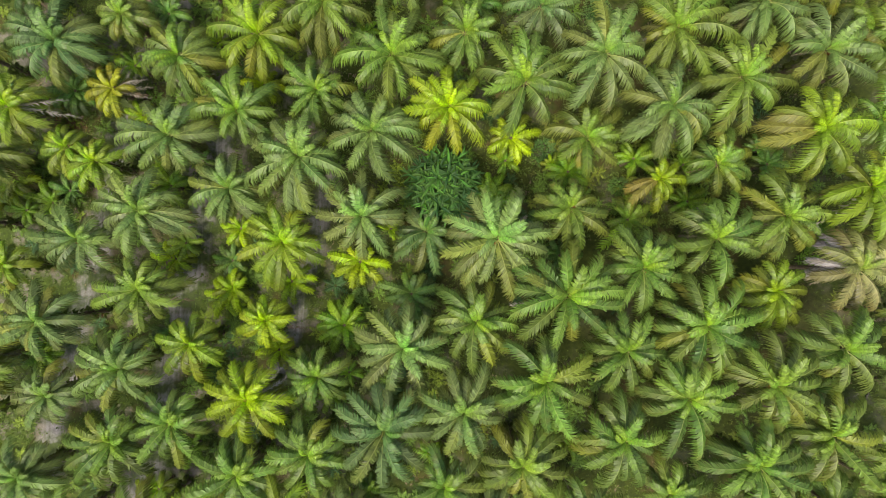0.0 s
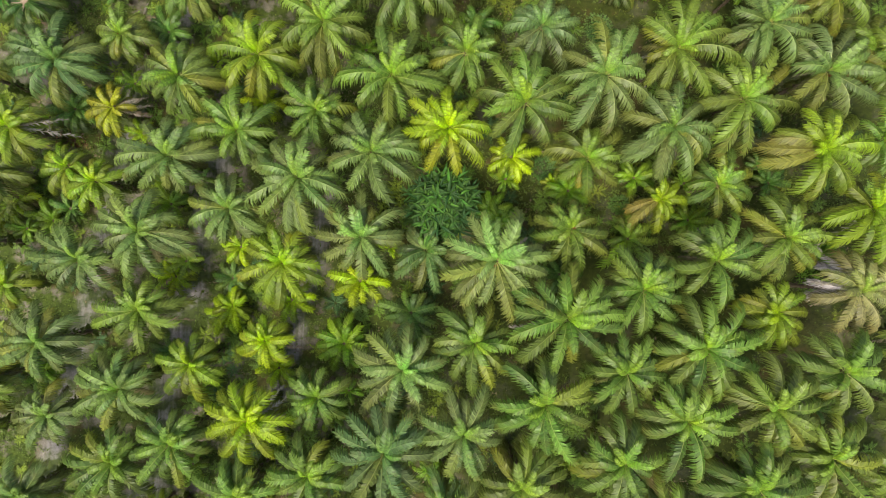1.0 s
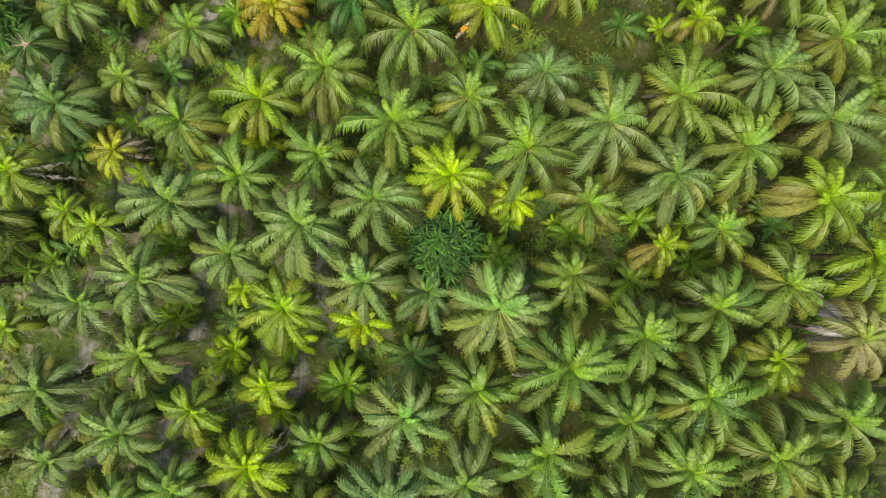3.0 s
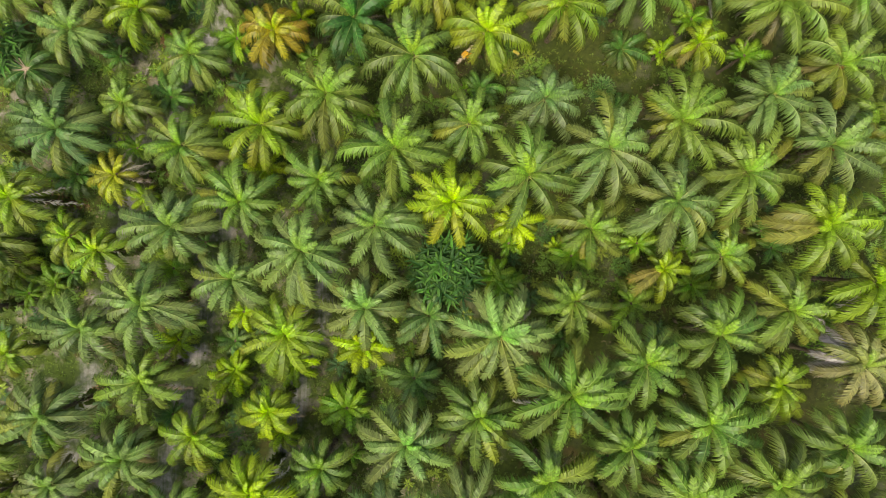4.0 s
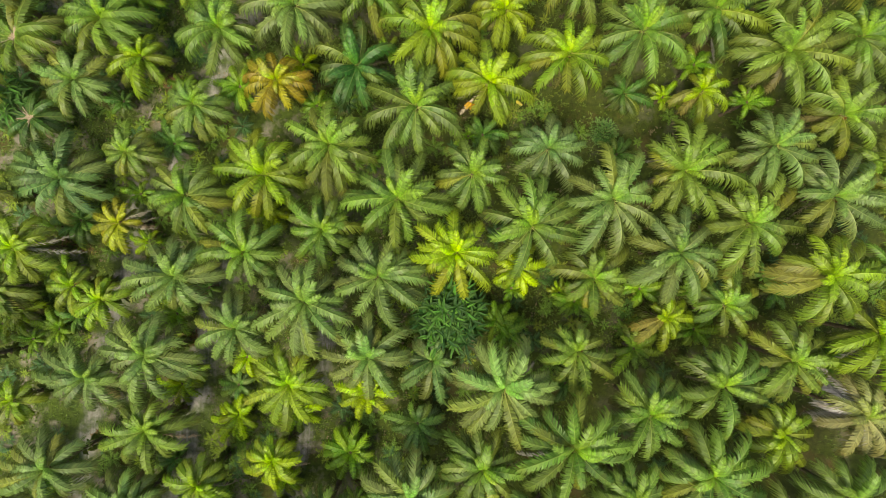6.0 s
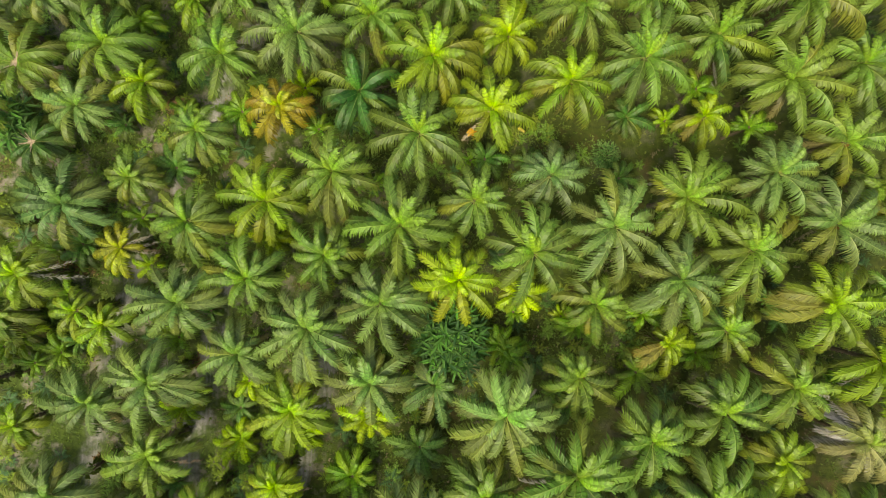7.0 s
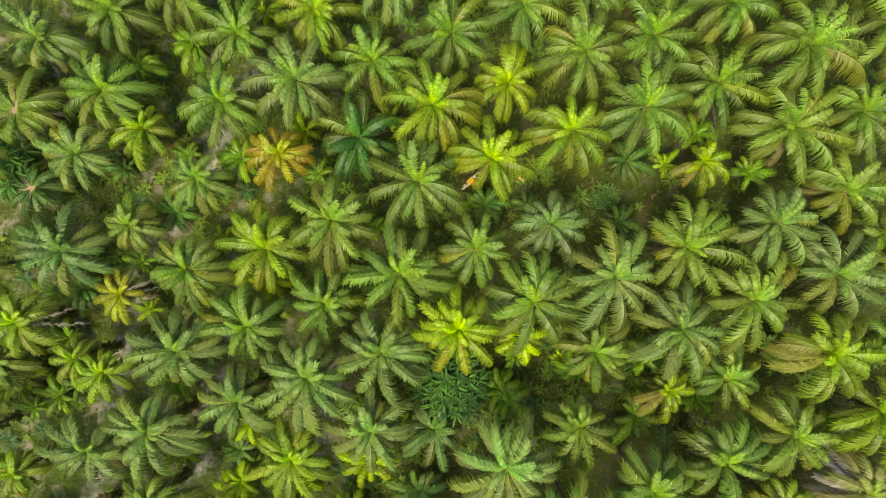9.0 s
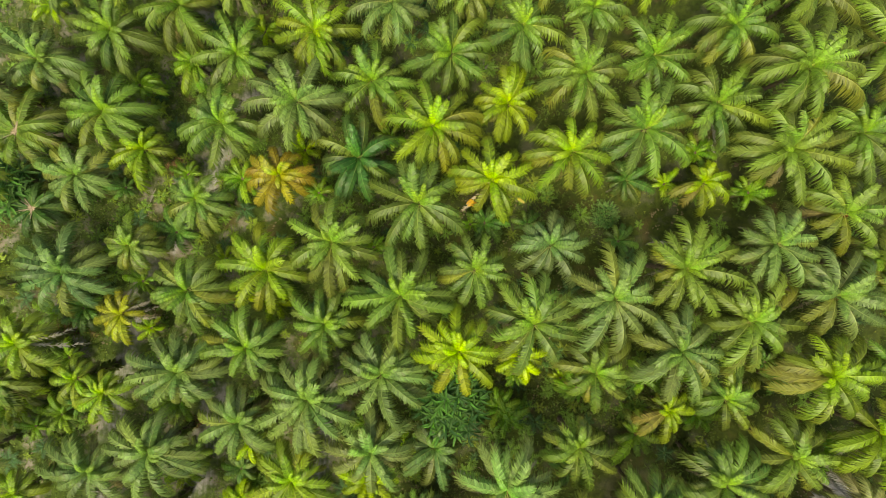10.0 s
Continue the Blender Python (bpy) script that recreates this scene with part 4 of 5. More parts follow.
palm(49.50, 16.03, 12.1, GREEN, "3/4.8 54/4.7 96/4.4 189/3.6 227/3.3 275/3.4 317/3.9")
palm(50.33, 24.04, 12.1, GREEN, "4/5.1 76/5.0 116/4.6 140/4.3 203/2.8 252/3.1 299/4.1")
palm(51.71, -22.36, 12.1, OLIVE, "16/4.0 84/4.9 127/4.4 167/4.0 215/3.9 250/3.7 313/3.8")
palm(45.48, -27.97, 11.1, GREEN, "5/5.1 37/3.9 84/4.2 134/3.1 177/4.0")
palm(48.95, 27.05, 11.1, OLIVE, "17/4.7 83/3.9 137/3.7 182/3.3 249/3.6 279/4.6 329/3.8")
palm(16.72, -29.01, 13.1, GREEN, "22/4.3 64/4.6 106/4.2 138/3.2 200/3.1")
palm(-53.46, -13.88, 9.1, OLIVE, "33/4.8 123/3.8 183/4.6 239/4.9 302/4.1 359/3.4")
palm(-54.29, 10.79, 8.1, OLIVE, "25/3.8 153/4.6 211/3.8 304/3.9 345/4.3")
palm(-42.78, -32.45, 10.5, GREEN, "8/4.2 59/4.3 90/4.5 123/5.2 159/5.8 180/4.9 221/4.7 242/5.5 273/4.9 313/5.0 335/4.7", full=False)
palm(-32.86, -31.09, 12.3, OLIVE, "24/4.2 58/4.0 92/4.0 120/4.4 166/4.5 185/4.5 221/5.8 252/5.5 277/5.5 308/5.2 338/4.3", full=False)
palm(-25.63, -31.92, 12.2, LIGHT, "18/4.8 69/4.7 89/4.5 125/5.0 171/4.6 191/4.9 218/4.5 263/5.5 284/4.6 323/5.1 350/4.7", full=False)
palm(-17.78, -30.49, 12.2, LIGHT, "8/4.2 55/4.9 95/4.8 120/3.9 161/4.6 185/4.3 220/4.4 248/5.7 272/5.6 305/4.6 338/3.9", full=False)
palm(-10.31, -31.63, 11.4, SAGE, "32/4.8 69/4.1 92/4.3 132/4.8 163/4.4 205/5.7 224/5.3 263/4.9 297/5.1 325/4.9 346/4.4", full=False)
palm(6.41, -31.49, 10.2, SAGE, "39/5.1 71/4.9 97/4.9 143/4.1 175/4.8 206/5.1 229/4.3 267/5.3 295/4.8 334/5.0 351/5.2", full=False)
palm(31.89, -31.02, 11.4, SAGE, "14/4.4 35/4.7 78/4.6 103/3.8 141/4.1 187/4.1 215/4.0 244/5.0 286/4.8 306/5.7 339/4.8", full=False)
palm(39.72, -29.53, 12.2, OLIVE, "15/5.1 40/5.0 84/4.3 124/4.0 157/4.2 189/4.4 222/5.0 248/4.8 282/5.4 323/5.2 338/5.5", full=False)
palm(13.80, -31.42, 10.7, GREEN, "33/4.0 53/4.0 89/4.5 141/3.8 176/5.2 210/4.8 234/4.5 266/4.6 296/4.5 331/5.6 352/5.0", full=False)
palm(52.33, -26.09, 12.2, GREEN, "2/4.8 20/4.4 57/4.6 94/4.3 134/3.7 161/4.5 196/3.4 228/4.9 273/5.4 297/5.6 333/4.8", full=False)
palm(-45.17, 58.73, 11.5, SAGE, "7/4.1 46/5.0 75/5.3 112/5.0 138/4.7 165/5.6 197/4.6 228/4.3 256/4.6 299/4.0 333/3.8", full=False)
palm(-37.01, 59.09, 11.8, GREEN, "5/4.8 47/4.3 76/4.3 106/5.8 133/5.1 160/5.7 190/5.6 217/4.2 249/4.6 302/3.9 336/3.7", full=False)
palm(-25.86, 59.57, 9.9, OLIVE, "17/5.2 36/4.4 80/4.6 100/4.6 142/4.7 171/5.3 191/5.1 222/4.1 254/4.7 294/4.9 341/5.0", full=False)
palm(-16.66, 60.99, 10.1, LIGHT, "17/4.4 38/4.5 77/5.2 98/4.6 141/5.5 167/5.4 197/5.5 231/4.0 266/4.3 303/4.2 334/4.9", full=False)
palm(-4.89, 61.11, 9.7, SAGE, "23/5.5 68/5.2 98/5.6 122/5.7 151/5.7 186/4.8 212/4.2 246/5.1 288/4.6 321/5.1 358/5.2", full=False)
palm(10.75, 59.81, 12.5, GREEN, "3/4.8 30/5.4 64/5.0 88/5.0 122/4.4 161/4.4 193/4.0 232/3.9 255/4.2 300/4.7 328/5.1", full=False)
palm(22.10, 61.00, 9.8, LIGHT, "2/5.7 41/4.9 70/4.9 99/5.1 124/4.3 163/4.8 189/4.2 239/3.8 268/4.8 296/4.3 329/4.5", full=False)
palm(33.67, 60.73, 11.6, GREEN, "12/4.9 42/5.2 65/4.6 107/4.7 129/4.7 158/4.3 196/3.7 236/4.8 277/4.6 308/4.4 342/5.3", full=False)
palm(53.70, 2.43, 11.9, OLIVE, "26/5.4 43/5.1 86/4.6 112/4.8 145/4.5 196/3.8 221/3.6 259/4.9 296/4.4 320/5.0 345/5.5", full=False)
palm(54.31, -5.87, 11.7, OLIVE, "11/5.2 34/5.0 68/4.5 93/3.9 141/4.0 170/3.9 206/4.5 255/4.1 287/4.6 312/5.7 339/5.7", full=False)
palm(54.60, -14.65, 12.3, SAGE, "34/4.7 55/4.9 92/4.9 118/3.7 163/3.8 205/4.2 232/4.1 267/4.5 304/5.0 335/5.8 355/5.2", full=False)
palm(53.04, 45.89, 11.1, OLIVE, "8/5.8 37/5.6 57/4.9 88/4.4 132/4.0 150/3.6 198/3.5 233/3.7 278/4.3 295/5.4 338/5.7", full=False)
palm(53.92, 36.22, 11.1, LIGHT, "0/4.8 17/6.2 60/4.5 79/5.4 113/4.0 156/4.0 200/3.9 221/4.5 258/4.3 300/4.7 330/5.6", full=False)
palm(-55.35, 22.44, 11.4, OLIVE, "32/3.9 65/5.0 94/4.7 126/5.2 159/5.1 188/5.3 218/5.5 247/4.0 278/4.5 316/3.9 344/4.4", full=False)
palm(-55.88, 2.54, 10.4, SAGE, "34/3.6 73/4.9 100/4.6 133/5.7 157/5.3 185/4.9 210/5.4 248/4.4 280/4.1 306/4.0 352/4.8", full=False)
palm(-55.33, -20.76, 10.6, LIGHT, "30/4.5 68/3.9 99/5.2 135/5.7 159/5.8 197/4.8 225/4.9 256/4.4 272/5.1 320/4.7 345/4.0", full=False)
palm(-55.93, 35.69, 11.9, LIGHT, "38/4.3 75/4.6 99/4.4 134/5.0 166/5.7 196/5.5 219/5.0 256/4.3 291/5.0 318/4.7 356/3.9", full=False)
palm(-54.95, 46.34, 12.6, SAGE, "0/3.4 39/4.6 71/3.9 106/4.5 131/5.0 160/5.5 195/4.7 216/5.3 246/4.6 286/4.8 330/4.5", full=False)
young(-22.89, 20.69, 3.1, YELLOWGREEN, "59/2.0 120/2.3 168/2.6 254/2.4 308/2.4 358/2.5")
young(-34.72, 29.07, 4.1, DARK, "56/3.1 118/3.2 161/3.1 234/2.3 298/2.5 352/2.6")
young(-46.49, 19.28, 3.6, DARK, "34/2.4 94/2.8 140/3.1 184/3.4 222/3.0 276/3.1 334/2.7")
young(-50.66, 18.49, 2.1, OLIVE, "31/1.9 164/3.2 221/2.6 291/1.7")
young(8.33, 14.40, 4.6, YELLOWGREEN, "19/3.5 73/2.6 123/2.5 165/2.5 218/3.0 287/3.0 323/2.9")
young(7.89, 11.87, 2.6, MEADOW, "22/2.0 100/1.8 170/1.8 248/1.6 325/1.9")
young(23.75, 12.22, 4.1, MEADOW, "10/3.2 54/2.2 114/2.1 169/2.3 258/2.1 322/2.6")
bush(-0.03, 8.52, 6.6, FERN, "2/5.2 33/4.9 69/4.6 105/4.4 148/4.6 184/5.2 215/5.4 244/5.4 283/5.2 323/4.9")
young(15.70, 10.46, 3.6, MEADOW, "16/2.8 61/2.5 114/2.3 165/2.5 231/2.0 324/2.5")
young(23.44, 4.63, 3.3, OLIVE, "35/2.9 87/3.1 127/2.0 194/2.4 227/4.8 312/2.6 352/3.2")
young(-10.15, -1.45, 3.7, YELLOWGREEN, "2/3.5 50/2.0 137/2.2 169/3.8 200/3.2 249/3.1 285/2.5 324/3.5")
young(-34.42, -1.60, 1.1, YELLOWGREEN, "20/2.3 85/2.6 131/2.4 174/3.1 215/2.7 262/2.6 322/2.4")
young(-34.60, 7.69, 2.6, MEADOW, "7/2.4 68/2.2 126/3.0 162/2.9 205/3.0 252/2.9 306/2.8")
young(-55.44, 7.32, 1.6, LIGHT, "25/3.4 79/2.5 131/3.2 162/3.0 236/2.9 283/2.8 324/2.1")
young(-27.58, -6.39, 1.1, LIGHT, "37/2.7 85/2.7 130/2.5 171/2.7 236/2.6 298/2.4 345/2.3")
young(-12.13, -9.55, 2.6, MEADOW, "41/3.0 84/3.7 122/3.4 156/3.5 213/3.3 254/3.4 309/3.2 355/2.7")
young(-3.64, -5.31, 3.6, BLUISH, "9/3.2 59/2.7 118/2.5 159/4.0 193/3.0 238/3.3 282/3.6 330/3.3")
young(-18.80, -4.11, 3.1, LIGHT, "16/2.8 65/2.0 199/2.5 241/2.6 283/2.6 329/2.8")
young(-20.50, -12.93, 2.1, YELLOWGREEN, "20/1.9 81/2.1 132/2.3 184/2.6 254/2.4 314/2.2")
young(-34.98, -30.64, 3.1, LIGHT, "3/2.2 71/2.0 118/2.5 164/2.7 231/2.8 298/2.4")
young(15.04, -0.09, 2.6, DARK, "9/2.7 57/2.2 119/2.1 162/2.2 236/2.3 313/2.4")
young(21.01, -14.70, 3.1, DARK, "46/1.8 115/2.2 165/2.0 243/2.6 293/2.5 349/2.5")
young(47.34, 3.17, 3.1, MEADOW, "2/3.1 38/2.5 98/1.9 157/1.8 243/2.0 313/2.4")
young(31.23, 7.17, 2.6, MEADOW, "3/3.3 42/2.4 113/2.1 170/2.3 238/2.1 317/2.5")
young(41.05, 12.05, 3.1, DARK, "4/2.6 53/2.5 107/2.4 156/1.9 240/2.0 305/2.1")
young(6.13, 7.63, 3.1, MEADOW, "21/2.4 64/2.5 108/2.4 157/1.9 245/2.3 312/2.3")
young(-50.45, -13.97, 2.1, MEADOW, "38/1.6 128/2.1 169/2.8 221/3.1 268/2.7 325/2.1")
young(-13.59, -18.59, 2.1, MEADOW, "19/1.8 109/1.7 166/2.1 248/2.2 317/1.8")
young(-47.78, 6.85, 2.1, DARK, "43/1.8 116/2.1 162/2.5 256/1.8 336/1.5")
palm(21.62, 37.03, 3.4, DARK, "24/3.0 68/2.5 124/2.3 179/2.3 229/2.3 290/3.0 345/3.7")
young(-25.64, 35.60, 7.1, MEADOW, "68/2.0 122/2.5 165/2.8 226/2.8 280/2.7 351/1.5")
young(-40.19, 47.62, 3.1, MEADOW, "14/2.6 72/2.1 129/3.0 160/3.6 210/2.5 294/1.7 346/3.4")
young(3.72, 31.01, 4.1, DARK, "6/2.9 43/2.5 109/2.2 157/2.3 247/2.5 315/2.7")
young(20.80, 29.10, 3.1, DARK, "42/2.2 106/1.9 168/1.6 289/1.9 353/2.4")
young(35.62, 35.29, 6.1, MEADOW, "3/3.0 44/2.2 107/1.9 169/2.0 244/1.9 315/2.3")
young(29.89, 40.33, 4.1, MEADOW, "43/2.4 101/2.3 156/2.0 230/2.2 299/2.3 356/2.5")
young(-32.99, 50.36, 4.1, MEADOW, "67/1.8 126/2.5 160/2.7 211/2.4 261/3.8 281/2.3 357/1.5")
young(-24.48, 54.66, 3.1, YELLOWGREEN, "37/2.0 109/2.0 160/2.2 275/1.8 342/2.1")
young(-51.55, 57.46, 3.1, LIGHT, "0/2.0 63/2.0 128/2.7 162/3.2 218/2.5 298/2.1")
young(-55.28, 45.64, 3.1, DARK, "13/2.0 60/1.8 126/2.3 165/2.8 222/2.2 304/1.7")
young(1.94, 30.83, 4.1, MEADOW, "171/2.2 226/1.5")
young(26.42, 36.44, 3.1, LIGHT, "43/2.3 128/1.9 254/1.4 336/2.3")
young(-19.36, 39.94, 2.1, YELLOWGREEN, "45/1.8 116/2.2 158/2.2 227/2.4 276/2.1 331/1.9")
young(-42.26, 34.70, 2.1, DARK, "39/1.3 128/1.9 172/2.7 232/1.8 317/1.5")
young(-8.57, 47.85, 2.1, MEADOW, "19/1.9 94/1.7 161/1.6 239/1.5 310/1.6")
palm(-44.55, 11.43, 9.1, LIGHT, "49/2.1 107/2.4 153/2.8 190/3.2 231/3.3 266/3.3 310/2.2")
young(-25.41, 2.45, 3.1, LIGHT, "48/1.5 129/1.9 171/2.3 231/2.3 289/2.3 352/2.2")
young(-27.25, -1.67, 0.6, BLUISH, "24/2.0 82/2.1 135/2.3 172/2.3 219/2.4 270/2.1 327/2.0")
young(7.12, 6.58, 3.1, MEADOW, "15/2.7 62/2.4 106/2.6 151/2.0 255/2.4 330/2.2")
shrub(19.92, 32.77, 0.1, BLUISH, "7/2.0")
shrub(13.09, 13.68, 0.1, DARK, "1/2.0")
shrub(-10.64, -5.95, 0.1, PALE, "350/1.0")
shrub(23.45, 9.27, 0.1, DARK, "359/1.4")
shrub(48.90, -0.45, 0.1, MEADOW, "1/1.8")
shrub(20.47, 32.49, 0.1, DARK, "3/1.7")
heap(-50.9, 16.1, 6.0, 1.6, -8)
heap(-37.2, 38.1, 3.2, 2.2, 30)
heap(-45.9, -9.2, 2.8, 1.4, 12)
heap(-34.3, 3.9, 2.4, 1.8, 0)
fallen(29.93, 29.12, -0.4, DRY, "179/4.3")
fallen(2.85, 50.62, -0.4, DRY, "54/3.0 71/3.5 85/3.7")
fallen(1.92, 41.40, -0.4, DRY, "43/1.6 72/1.9")
fallen(8.01, 3.88, -0.4, DRY, "33/3.2")
fallen(-33.69, -14.38, -0.4, DRY, "33/4.1")
fallen(-31.25, -13.09, -0.4, DRY, "59/3.7")
fallen(33.74, 43.37, -0.4, DRY, "272/2.9 283/3.4")
fallen(-39.81, 35.00, -0.4, DRY, "253/2.9")
fallen(34.08, 45.64, -0.4, DRY, "271/2.7 282/3.2")
fallen(-18.58, 27.45, -0.4, DRY, "276/2.8 293/2.6")
fallen(57.40, -16.82, -0.4, DRY, "202/2.6 250/2.6")
young(-39.34, 22.80, 3.1, MEADOW, "17/1.7 75/1.6 127/1.9 169/2.3 223/2.0 298/1.5")
young(-38.62, 16.75, 2.1, LIGHT, "64/1.5 128/1.9 171/2.3 222/2.0 285/1.5 357/1.5")
young(-30.83, 11.09, 2.1, DARK, "55/1.3 127/1.8 172/2.2 266/1.7 345/1.4")
young(-10.92, 5.03, 2.6, MEADOW, "47/1.4 123/1.6 173/2.0 267/1.6 344/1.6")
young(-3.03, -7.12, 2.6, MEADOW, "47/1.5 123/1.5 177/1.9 278/1.7 343/1.9")
young(14.04, 11.38, 2.1, LIGHT, "42/1.7 107/1.3 167/1.4 287/1.4 349/1.9")
young(30.41, 11.79, 3.1, MEADOW, "43/1.9 107/1.5 169/1.5 296/1.6 357/2.2")
young(39.72, 14.16, 3.1, DARK, "42/2.0 103/1.5 167/1.4 300/1.7 357/2.2")
young(-17.29, 34.47, 3.1, MEADOW, "4/1.7 60/1.8 119/1.9 165/2.1 280/1.3")
young(-23.38, 20.38, 2.1, LIGHT, "58/1.6 123/1.8 169/2.1 277/1.4 356/1.6")
young(-52.60, 4.14, 3.1, MEADOW, "67/1.3 134/1.9 175/2.4 265/1.6 351/1.3")
young(-6.56, 2.88, 2.1, LIGHT, "45/1.4 120/1.4 172/1.6 285/1.3 352/1.6")
young(-34.33, 36.55, 2.1, MEADOW, "5/1.5 65/1.7 123/2.0 166/2.3 273/1.2")
young(-8.34, 41.47, 3.1, MEADOW, "1/1.8 56/1.8 118/1.8 166/2.0 284/1.3")
young(9.20, 31.02, 3.1, DARK, "49/1.8 114/1.6 168/1.8 290/1.5 358/1.9")
young(-10.22, 27.72, 3.1, MEADOW, "54/1.6 121/1.7 170/1.9 282/1.5 356/1.7")
young(-28.94, 25.87, 3.1, LIGHT, "59/1.5 126/1.8 172/2.1 274/1.5 355/1.5")
young(-51.52, 41.44, 2.1, DARK, "1/1.3 69/1.6 129/2.0 169/2.4 265/1.3")
young(-1.04, -25.23, 3.1, MEADOW, "45/1.5 123/1.4 178/1.8 283/1.7 349/1.8")
young(36.76, -10.03, 3.1, DARK, "40/1.9 105/1.4 171/1.5 297/1.7 355/2.2")
young(47.68, -16.25, 3.1, DARK, "37/2.0 101/1.3 173/1.3 299/1.8 353/2.3")
young(16.89, -24.12, 3.1, MEADOW, "41/1.6 116/1.3 178/1.6 289/1.8 350/2.0")
young(-30.39, -16.06, 2.1, MEADOW, "58/1.4 130/1.7 176/2.2 273/1.6 350/1.5")
young(-11.48, -15.63, 2.1, MEADOW, "51/1.5 125/1.6 175/2.0 280/1.6 351/1.7")
bush(-54.85, 34.09, 8.0, DARK, "48/3.0 102/3.6 139/3.9 176/4.0 242/3.6 292/3.2 356/3.0")
young(-55.13, 8.37, 1.6, DRY, "18/2.1 82/2.5 128/3.3 174/3.3 212/3.4 264/3.2 315/2.7")
young(-49.41, 12.61, 1.6, GREEN, "20/1.7 87/2.4 138/2.4 178/3.1 216/2.9 266/2.8 314/1.8")
young(-50.21, 5.24, 1.6, GREEN, "56/1.9 110/2.8 161/3.2 200/3.2 243/3.0 297/2.4 348/1.8")
young(-57.58, 5.81, 1.6, OLIVE, "47/1.8 119/2.1 160/2.7 201/3.2 243/2.7 286/2.3 350/1.7")
young(-32.91, 0.46, 1.6, OLIVE, "3/2.0 68/2.0 130/2.0 172/2.1 213/2.5 259/2.3 315/2.0")
young(-26.75, -5.30, 1.6, LIGHT, "35/2.0 91/2.4 144/2.2 194/2.3 238/3.0 279/2.8 331/2.4")
young(-50.45, -12.96, 1.6, GREEN, "26/1.5 87/1.8 129/2.5 181/3.0 225/2.5 263/2.0 317/1.7")
young(-31.43, -25.68, 1.6, OLIVE, "61/2.0 118/2.4 171/2.7 216/2.4 259/2.8 303/2.2 358/1.7")
young(-51.40, -30.50, 1.6, OLIVE, "52/1.7 109/2.2 160/3.0 201/3.1 244/3.4 286/2.9 345/2.4")
young(-34.75, -11.14, 1.6, DARK, "53/1.7 109/2.0 157/2.3 202/2.0 243/2.0 298/1.9 352/1.6")
young(-20.42, -13.01, 1.6, DRY, "29/1.9 89/1.8 148/2.0 189/2.6 231/2.3 283/2.3 338/2.0")


# ---- undergrowth between the palms ----
def off_track(x, y):
    d = np.full(x.shape, 99.0)
    for x0, lean, half, y0, y1 in TRACKS:
        a = np.abs(x - x0 - lean * y) - half
        d = np.where((y > y0) & (y < y1), np.minimum(d, a), d)
    return d


def thin_out(x, y):
    """Few weeds grow in the shade of the eastern rows or on the mossy clearing."""
    shade = 0.3 * np.clip((x - 2.0) / 14.0, 0.0, 1.0) * (1.0 - np.exp(-(((y - 9.0) / 7.0) ** 2)))
    return shade + 0.1 * np.exp(-((x - 19.0) ** 2 + (y - 40.0) ** 2) / 90.0)


def undergrowth(name, label, tufts, leaves, size, colour, seed, patch, cut, steep=1.1):
    """Weeds: tufts of short broad blades, thick in patches and thin on the tracks, one mesh."""
    rng = np.random.default_rng(seed)
    x, y = rng.uniform(-68, 68, tufts), rng.uniform(-44, 74, tufts)
    den = np.array([noise.noise((a * patch, b * patch, seed * 7.3)) for a, b in zip(x, y)])
    keep = (den - thin_out(x, y) + rng.normal(0, 0.15, tufts) > cut) & (off_track(x, y) > rng.normal(0.1, 0.9, tufts))
    x, y = x[keep], y[keep]
    z = np.array([ground_height(a, b) for a, b in zip(x, y)])
    big = rng.uniform(0.6, 1.5, len(x))
    x, y, z, big = (np.repeat(v, leaves) for v in (x, y, z, big))
    n = len(x)
    a = rng.uniform(0, 2 * np.pi, n)
    up = rng.uniform(0.14 * steep, steep, n)
    l = size * big * rng.uniform(0.6, 1.2, n)
    c, s = np.cos(a), np.sin(a)
    w = l * rng.uniform(0.14, 0.26, n)
    v = np.empty((n, 4, 3))
    bx, by = x + 0.1 * l * c, y + 0.1 * l * s
    v[:, 0] = np.stack([bx, by, z - 0.02], 1)
    mx, my, mz = x + 0.6 * l * c * np.cos(up), y + 0.6 * l * s * np.cos(up), z + 0.6 * l * np.sin(up)
    v[:, 1] = np.stack([mx - w * s, my + w * c, mz], 1)
    v[:, 2] = np.stack([x + 1.1 * l * c * np.cos(up), y + 1.1 * l * s * np.cos(up), z + 0.75 * l * np.sin(up)], 1)
    v[:, 3] = np.stack([mx + w * s, my - w * c, mz], 1)
    me = bpy.data.meshes.new(name)
    me.vertices.add(4 * n)
    me.vertices.foreach_set("co", v.reshape(-1))
    me.loops.add(4 * n)
    me.loops.foreach_set("vertex_index", np.arange(4 * n, dtype=np.int32))
    me.polygons.add(n)
    me.polygons.foreach_set("loop_start", np.arange(0, 4 * n, 4, dtype=np.int32))
    me.update(calc_edges=True)
    me.materials.append(WEED)
    ob = tagged(new(name, me), label, "weeds", kind="stuff")
    ob.color = (*colour, 1)
    return ob


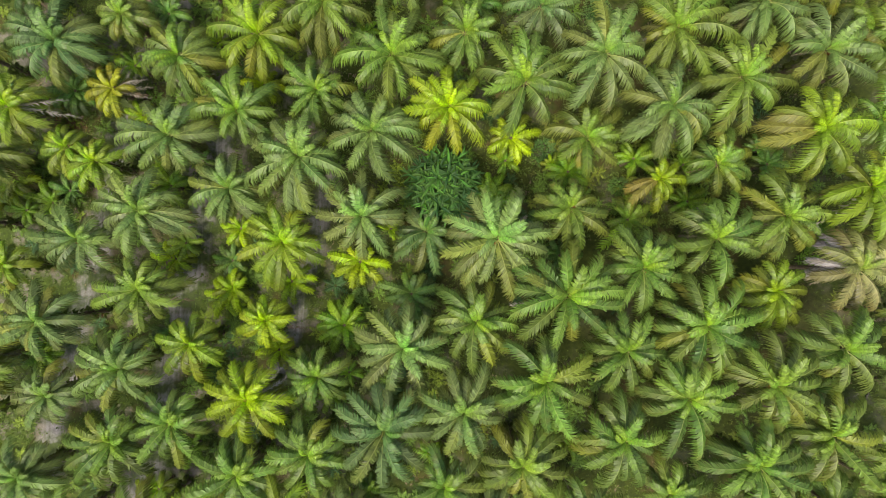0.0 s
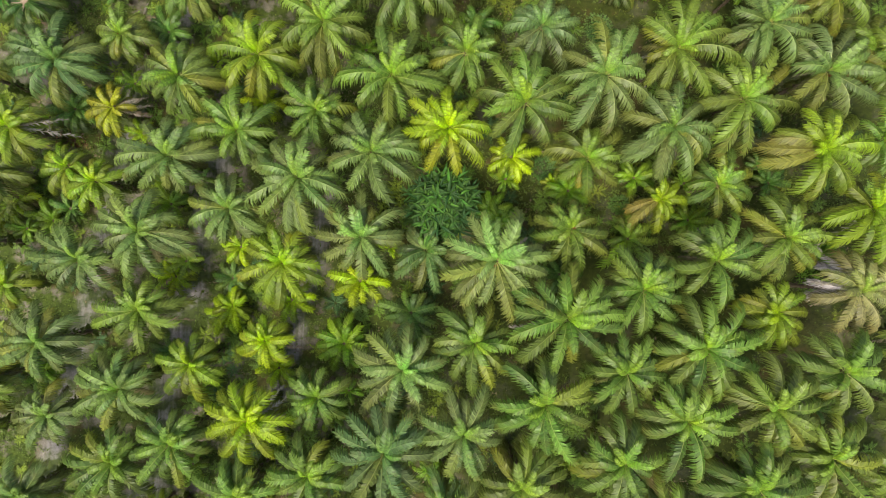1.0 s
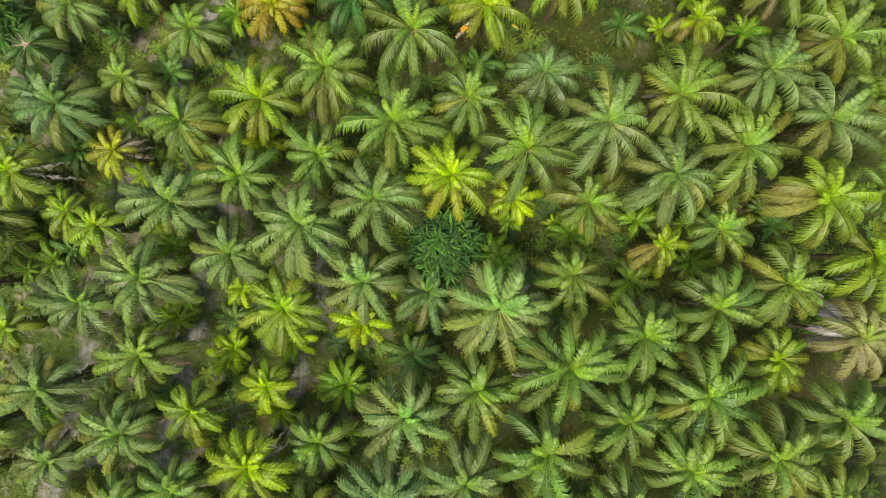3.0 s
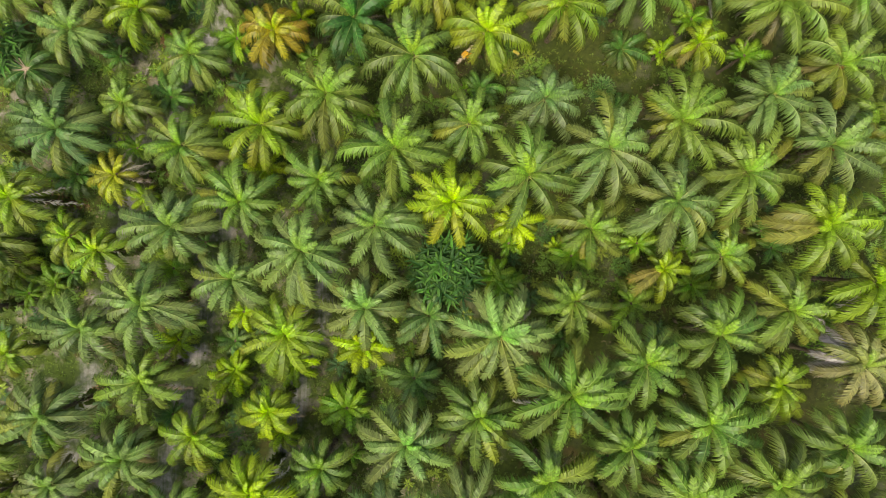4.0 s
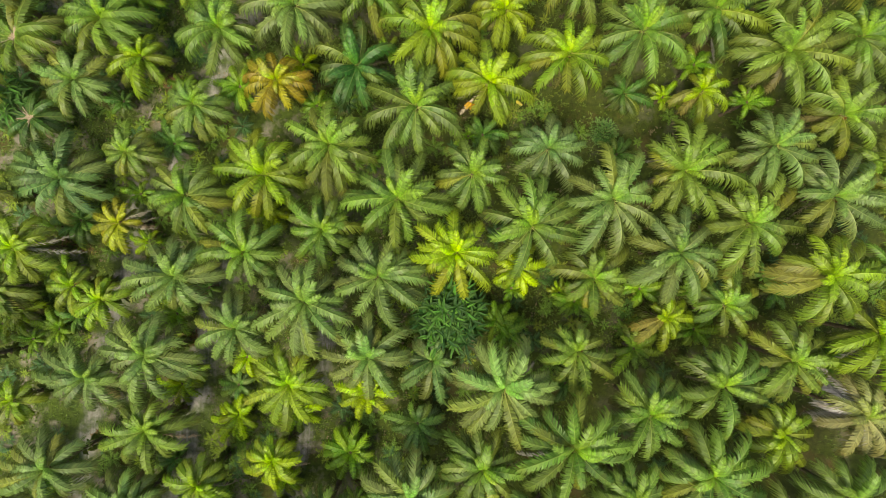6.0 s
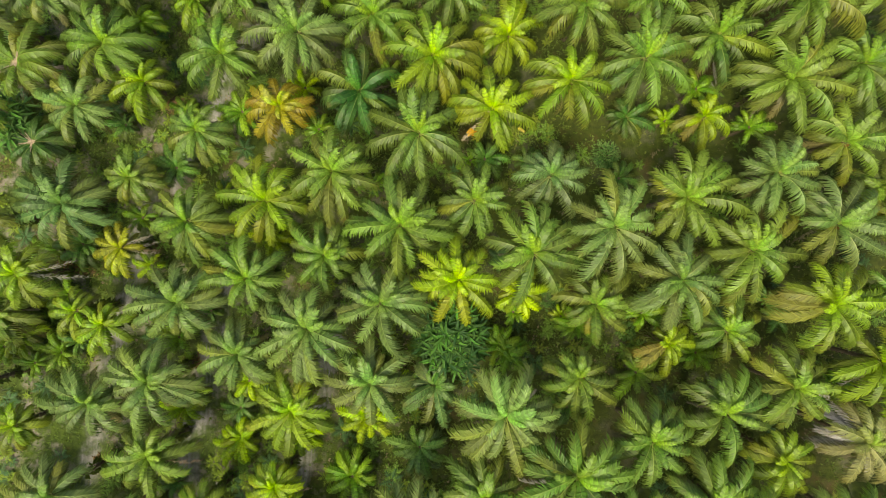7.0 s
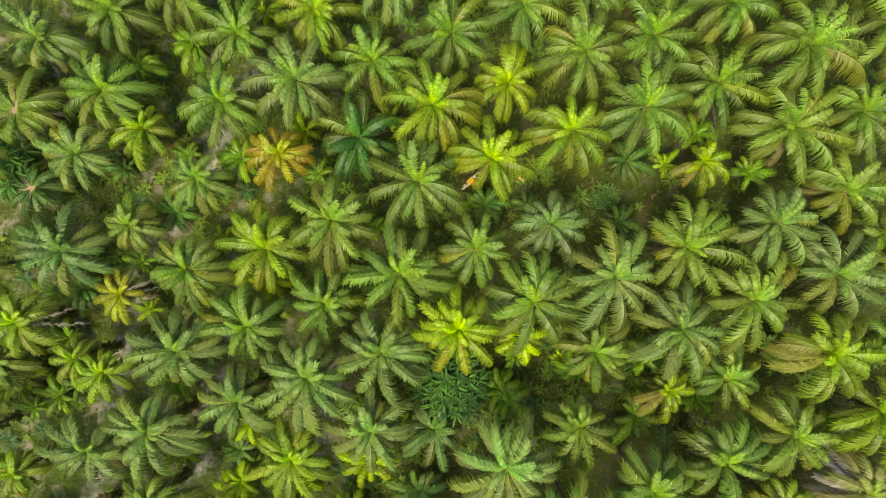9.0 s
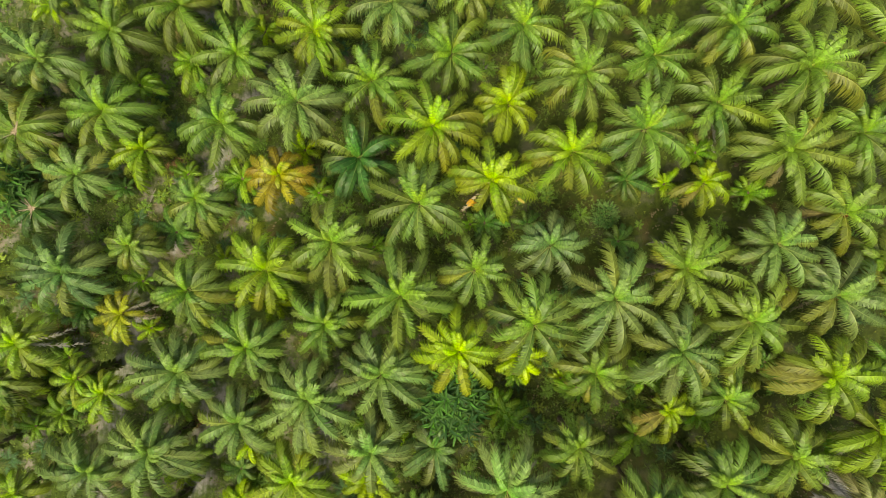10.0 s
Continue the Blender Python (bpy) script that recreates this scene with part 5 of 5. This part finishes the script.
def rosettes(name, label, count, colour, seed, patch, cut, size):
    """Knee-high ferns and palm seedlings: rosettes of small feather leaves, one mesh."""
    rng = np.random.default_rng(seed)
    quads = []
    for k in range(7):
        a = 2 * np.pi * k / 7 + rng.uniform(-0.25, 0.25)
        reach = rng.uniform(0.75, 1.1)
        c, s = np.cos(a), np.sin(a)
        for j in range(6):
            u = 0.15 + 0.85 * j / 5
            px, pz = reach * u, reach * (0.95 * u - 0.75 * u * u)
            lw = 0.26 * np.sin(np.pi * (0.2 + 0.75 * u)) * rng.uniform(0.8, 1.2)
            for side in (-1, 1):
                p = [(px - 0.05, 0.0, pz), (px + 0.1, 0.0, pz + 0.01), (px + 0.2 * lw + 0.12, side * lw, pz - 0.25 * lw), (px + 0.2 * lw + 0.03, side * lw * 0.7, pz - 0.2 * lw)]
                quads.append([(x * c - y * s, x * s + y * c, z) for x, y, z in p])
    base = np.array(quads).reshape(-1, 3)
    x, y = rng.uniform(-66, 66, count), rng.uniform(-42, 72, count)
    den = np.array([noise.noise((p * patch, q * patch, seed * 3.1)) for p, q in zip(x, y)])
    keep = (den - thin_out(x, y) + rng.normal(0, 0.2, count) > cut) & (off_track(x, y) > 0.6)
    x, y = x[keep], y[keep]
    n = len(x)
    z = np.array([ground_height(p, q) for p, q in zip(x, y)])
    k = size * rng.uniform(0.55, 1.35, n)
    a = rng.uniform(0, 2 * np.pi, n)
    co = np.empty((n, len(base), 3))
    co[:, :, 0] = x[:, None] + k[:, None] * (base[None, :, 0] * np.cos(a)[:, None] - base[None, :, 1] * np.sin(a)[:, None])
    co[:, :, 1] = y[:, None] + k[:, None] * (base[None, :, 0] * np.sin(a)[:, None] + base[None, :, 1] * np.cos(a)[:, None])
    co[:, :, 2] = z[:, None] + k[:, None] * base[None, :, 2] + 0.1
    m = n * len(base) // 4
    me = bpy.data.meshes.new(name)
    me.vertices.add(4 * m)
    me.vertices.foreach_set("co", co.reshape(-1))
    me.loops.add(4 * m)
    me.loops.foreach_set("vertex_index", np.arange(4 * m, dtype=np.int32))
    me.polygons.add(m)
    me.polygons.foreach_set("loop_start", np.arange(0, 4 * m, 4, dtype=np.int32))
    me.update(calc_edges=True)
    me.materials.append(WEED)
    ob = tagged(new(name, me), label, "undergrowth", kind="stuff")
    ob.color = (*colour, 1)
    return ob


undergrowth("weeds", "low green weeds covering the plantation floor", 86000, 5, 0.27, (0.135, 0.205, 0.03), 3, 0.11, -0.15)
undergrowth("grass", "yellowish grass tufts between the palms", 26000, 6, 0.24, (0.17, 0.205, 0.03), 5, 0.16, 0.0)
undergrowth("leaf_litter", "brown dry leaf litter on the soil", 14000, 3, 0.35, (0.24, 0.18, 0.115), 11, 0.2, 0.05, 0.22)
rosettes("ferns", "knee-high green ferns between the palm trunks", 1700, (0.14, 0.27, 0.025), 21, 0.08, -0.1, 1.25)
rosettes("seedlings", "yellow-green self-sown palm seedlings on the ground", 1500, (0.25, 0.31, 0.018), 25, 0.1, -0.05, 1.0)
rosettes("bracken", "dark green clumps of undergrowth below the palms", 700, (0.05, 0.13, 0.03), 29, 0.07, 0.05, 1.4)
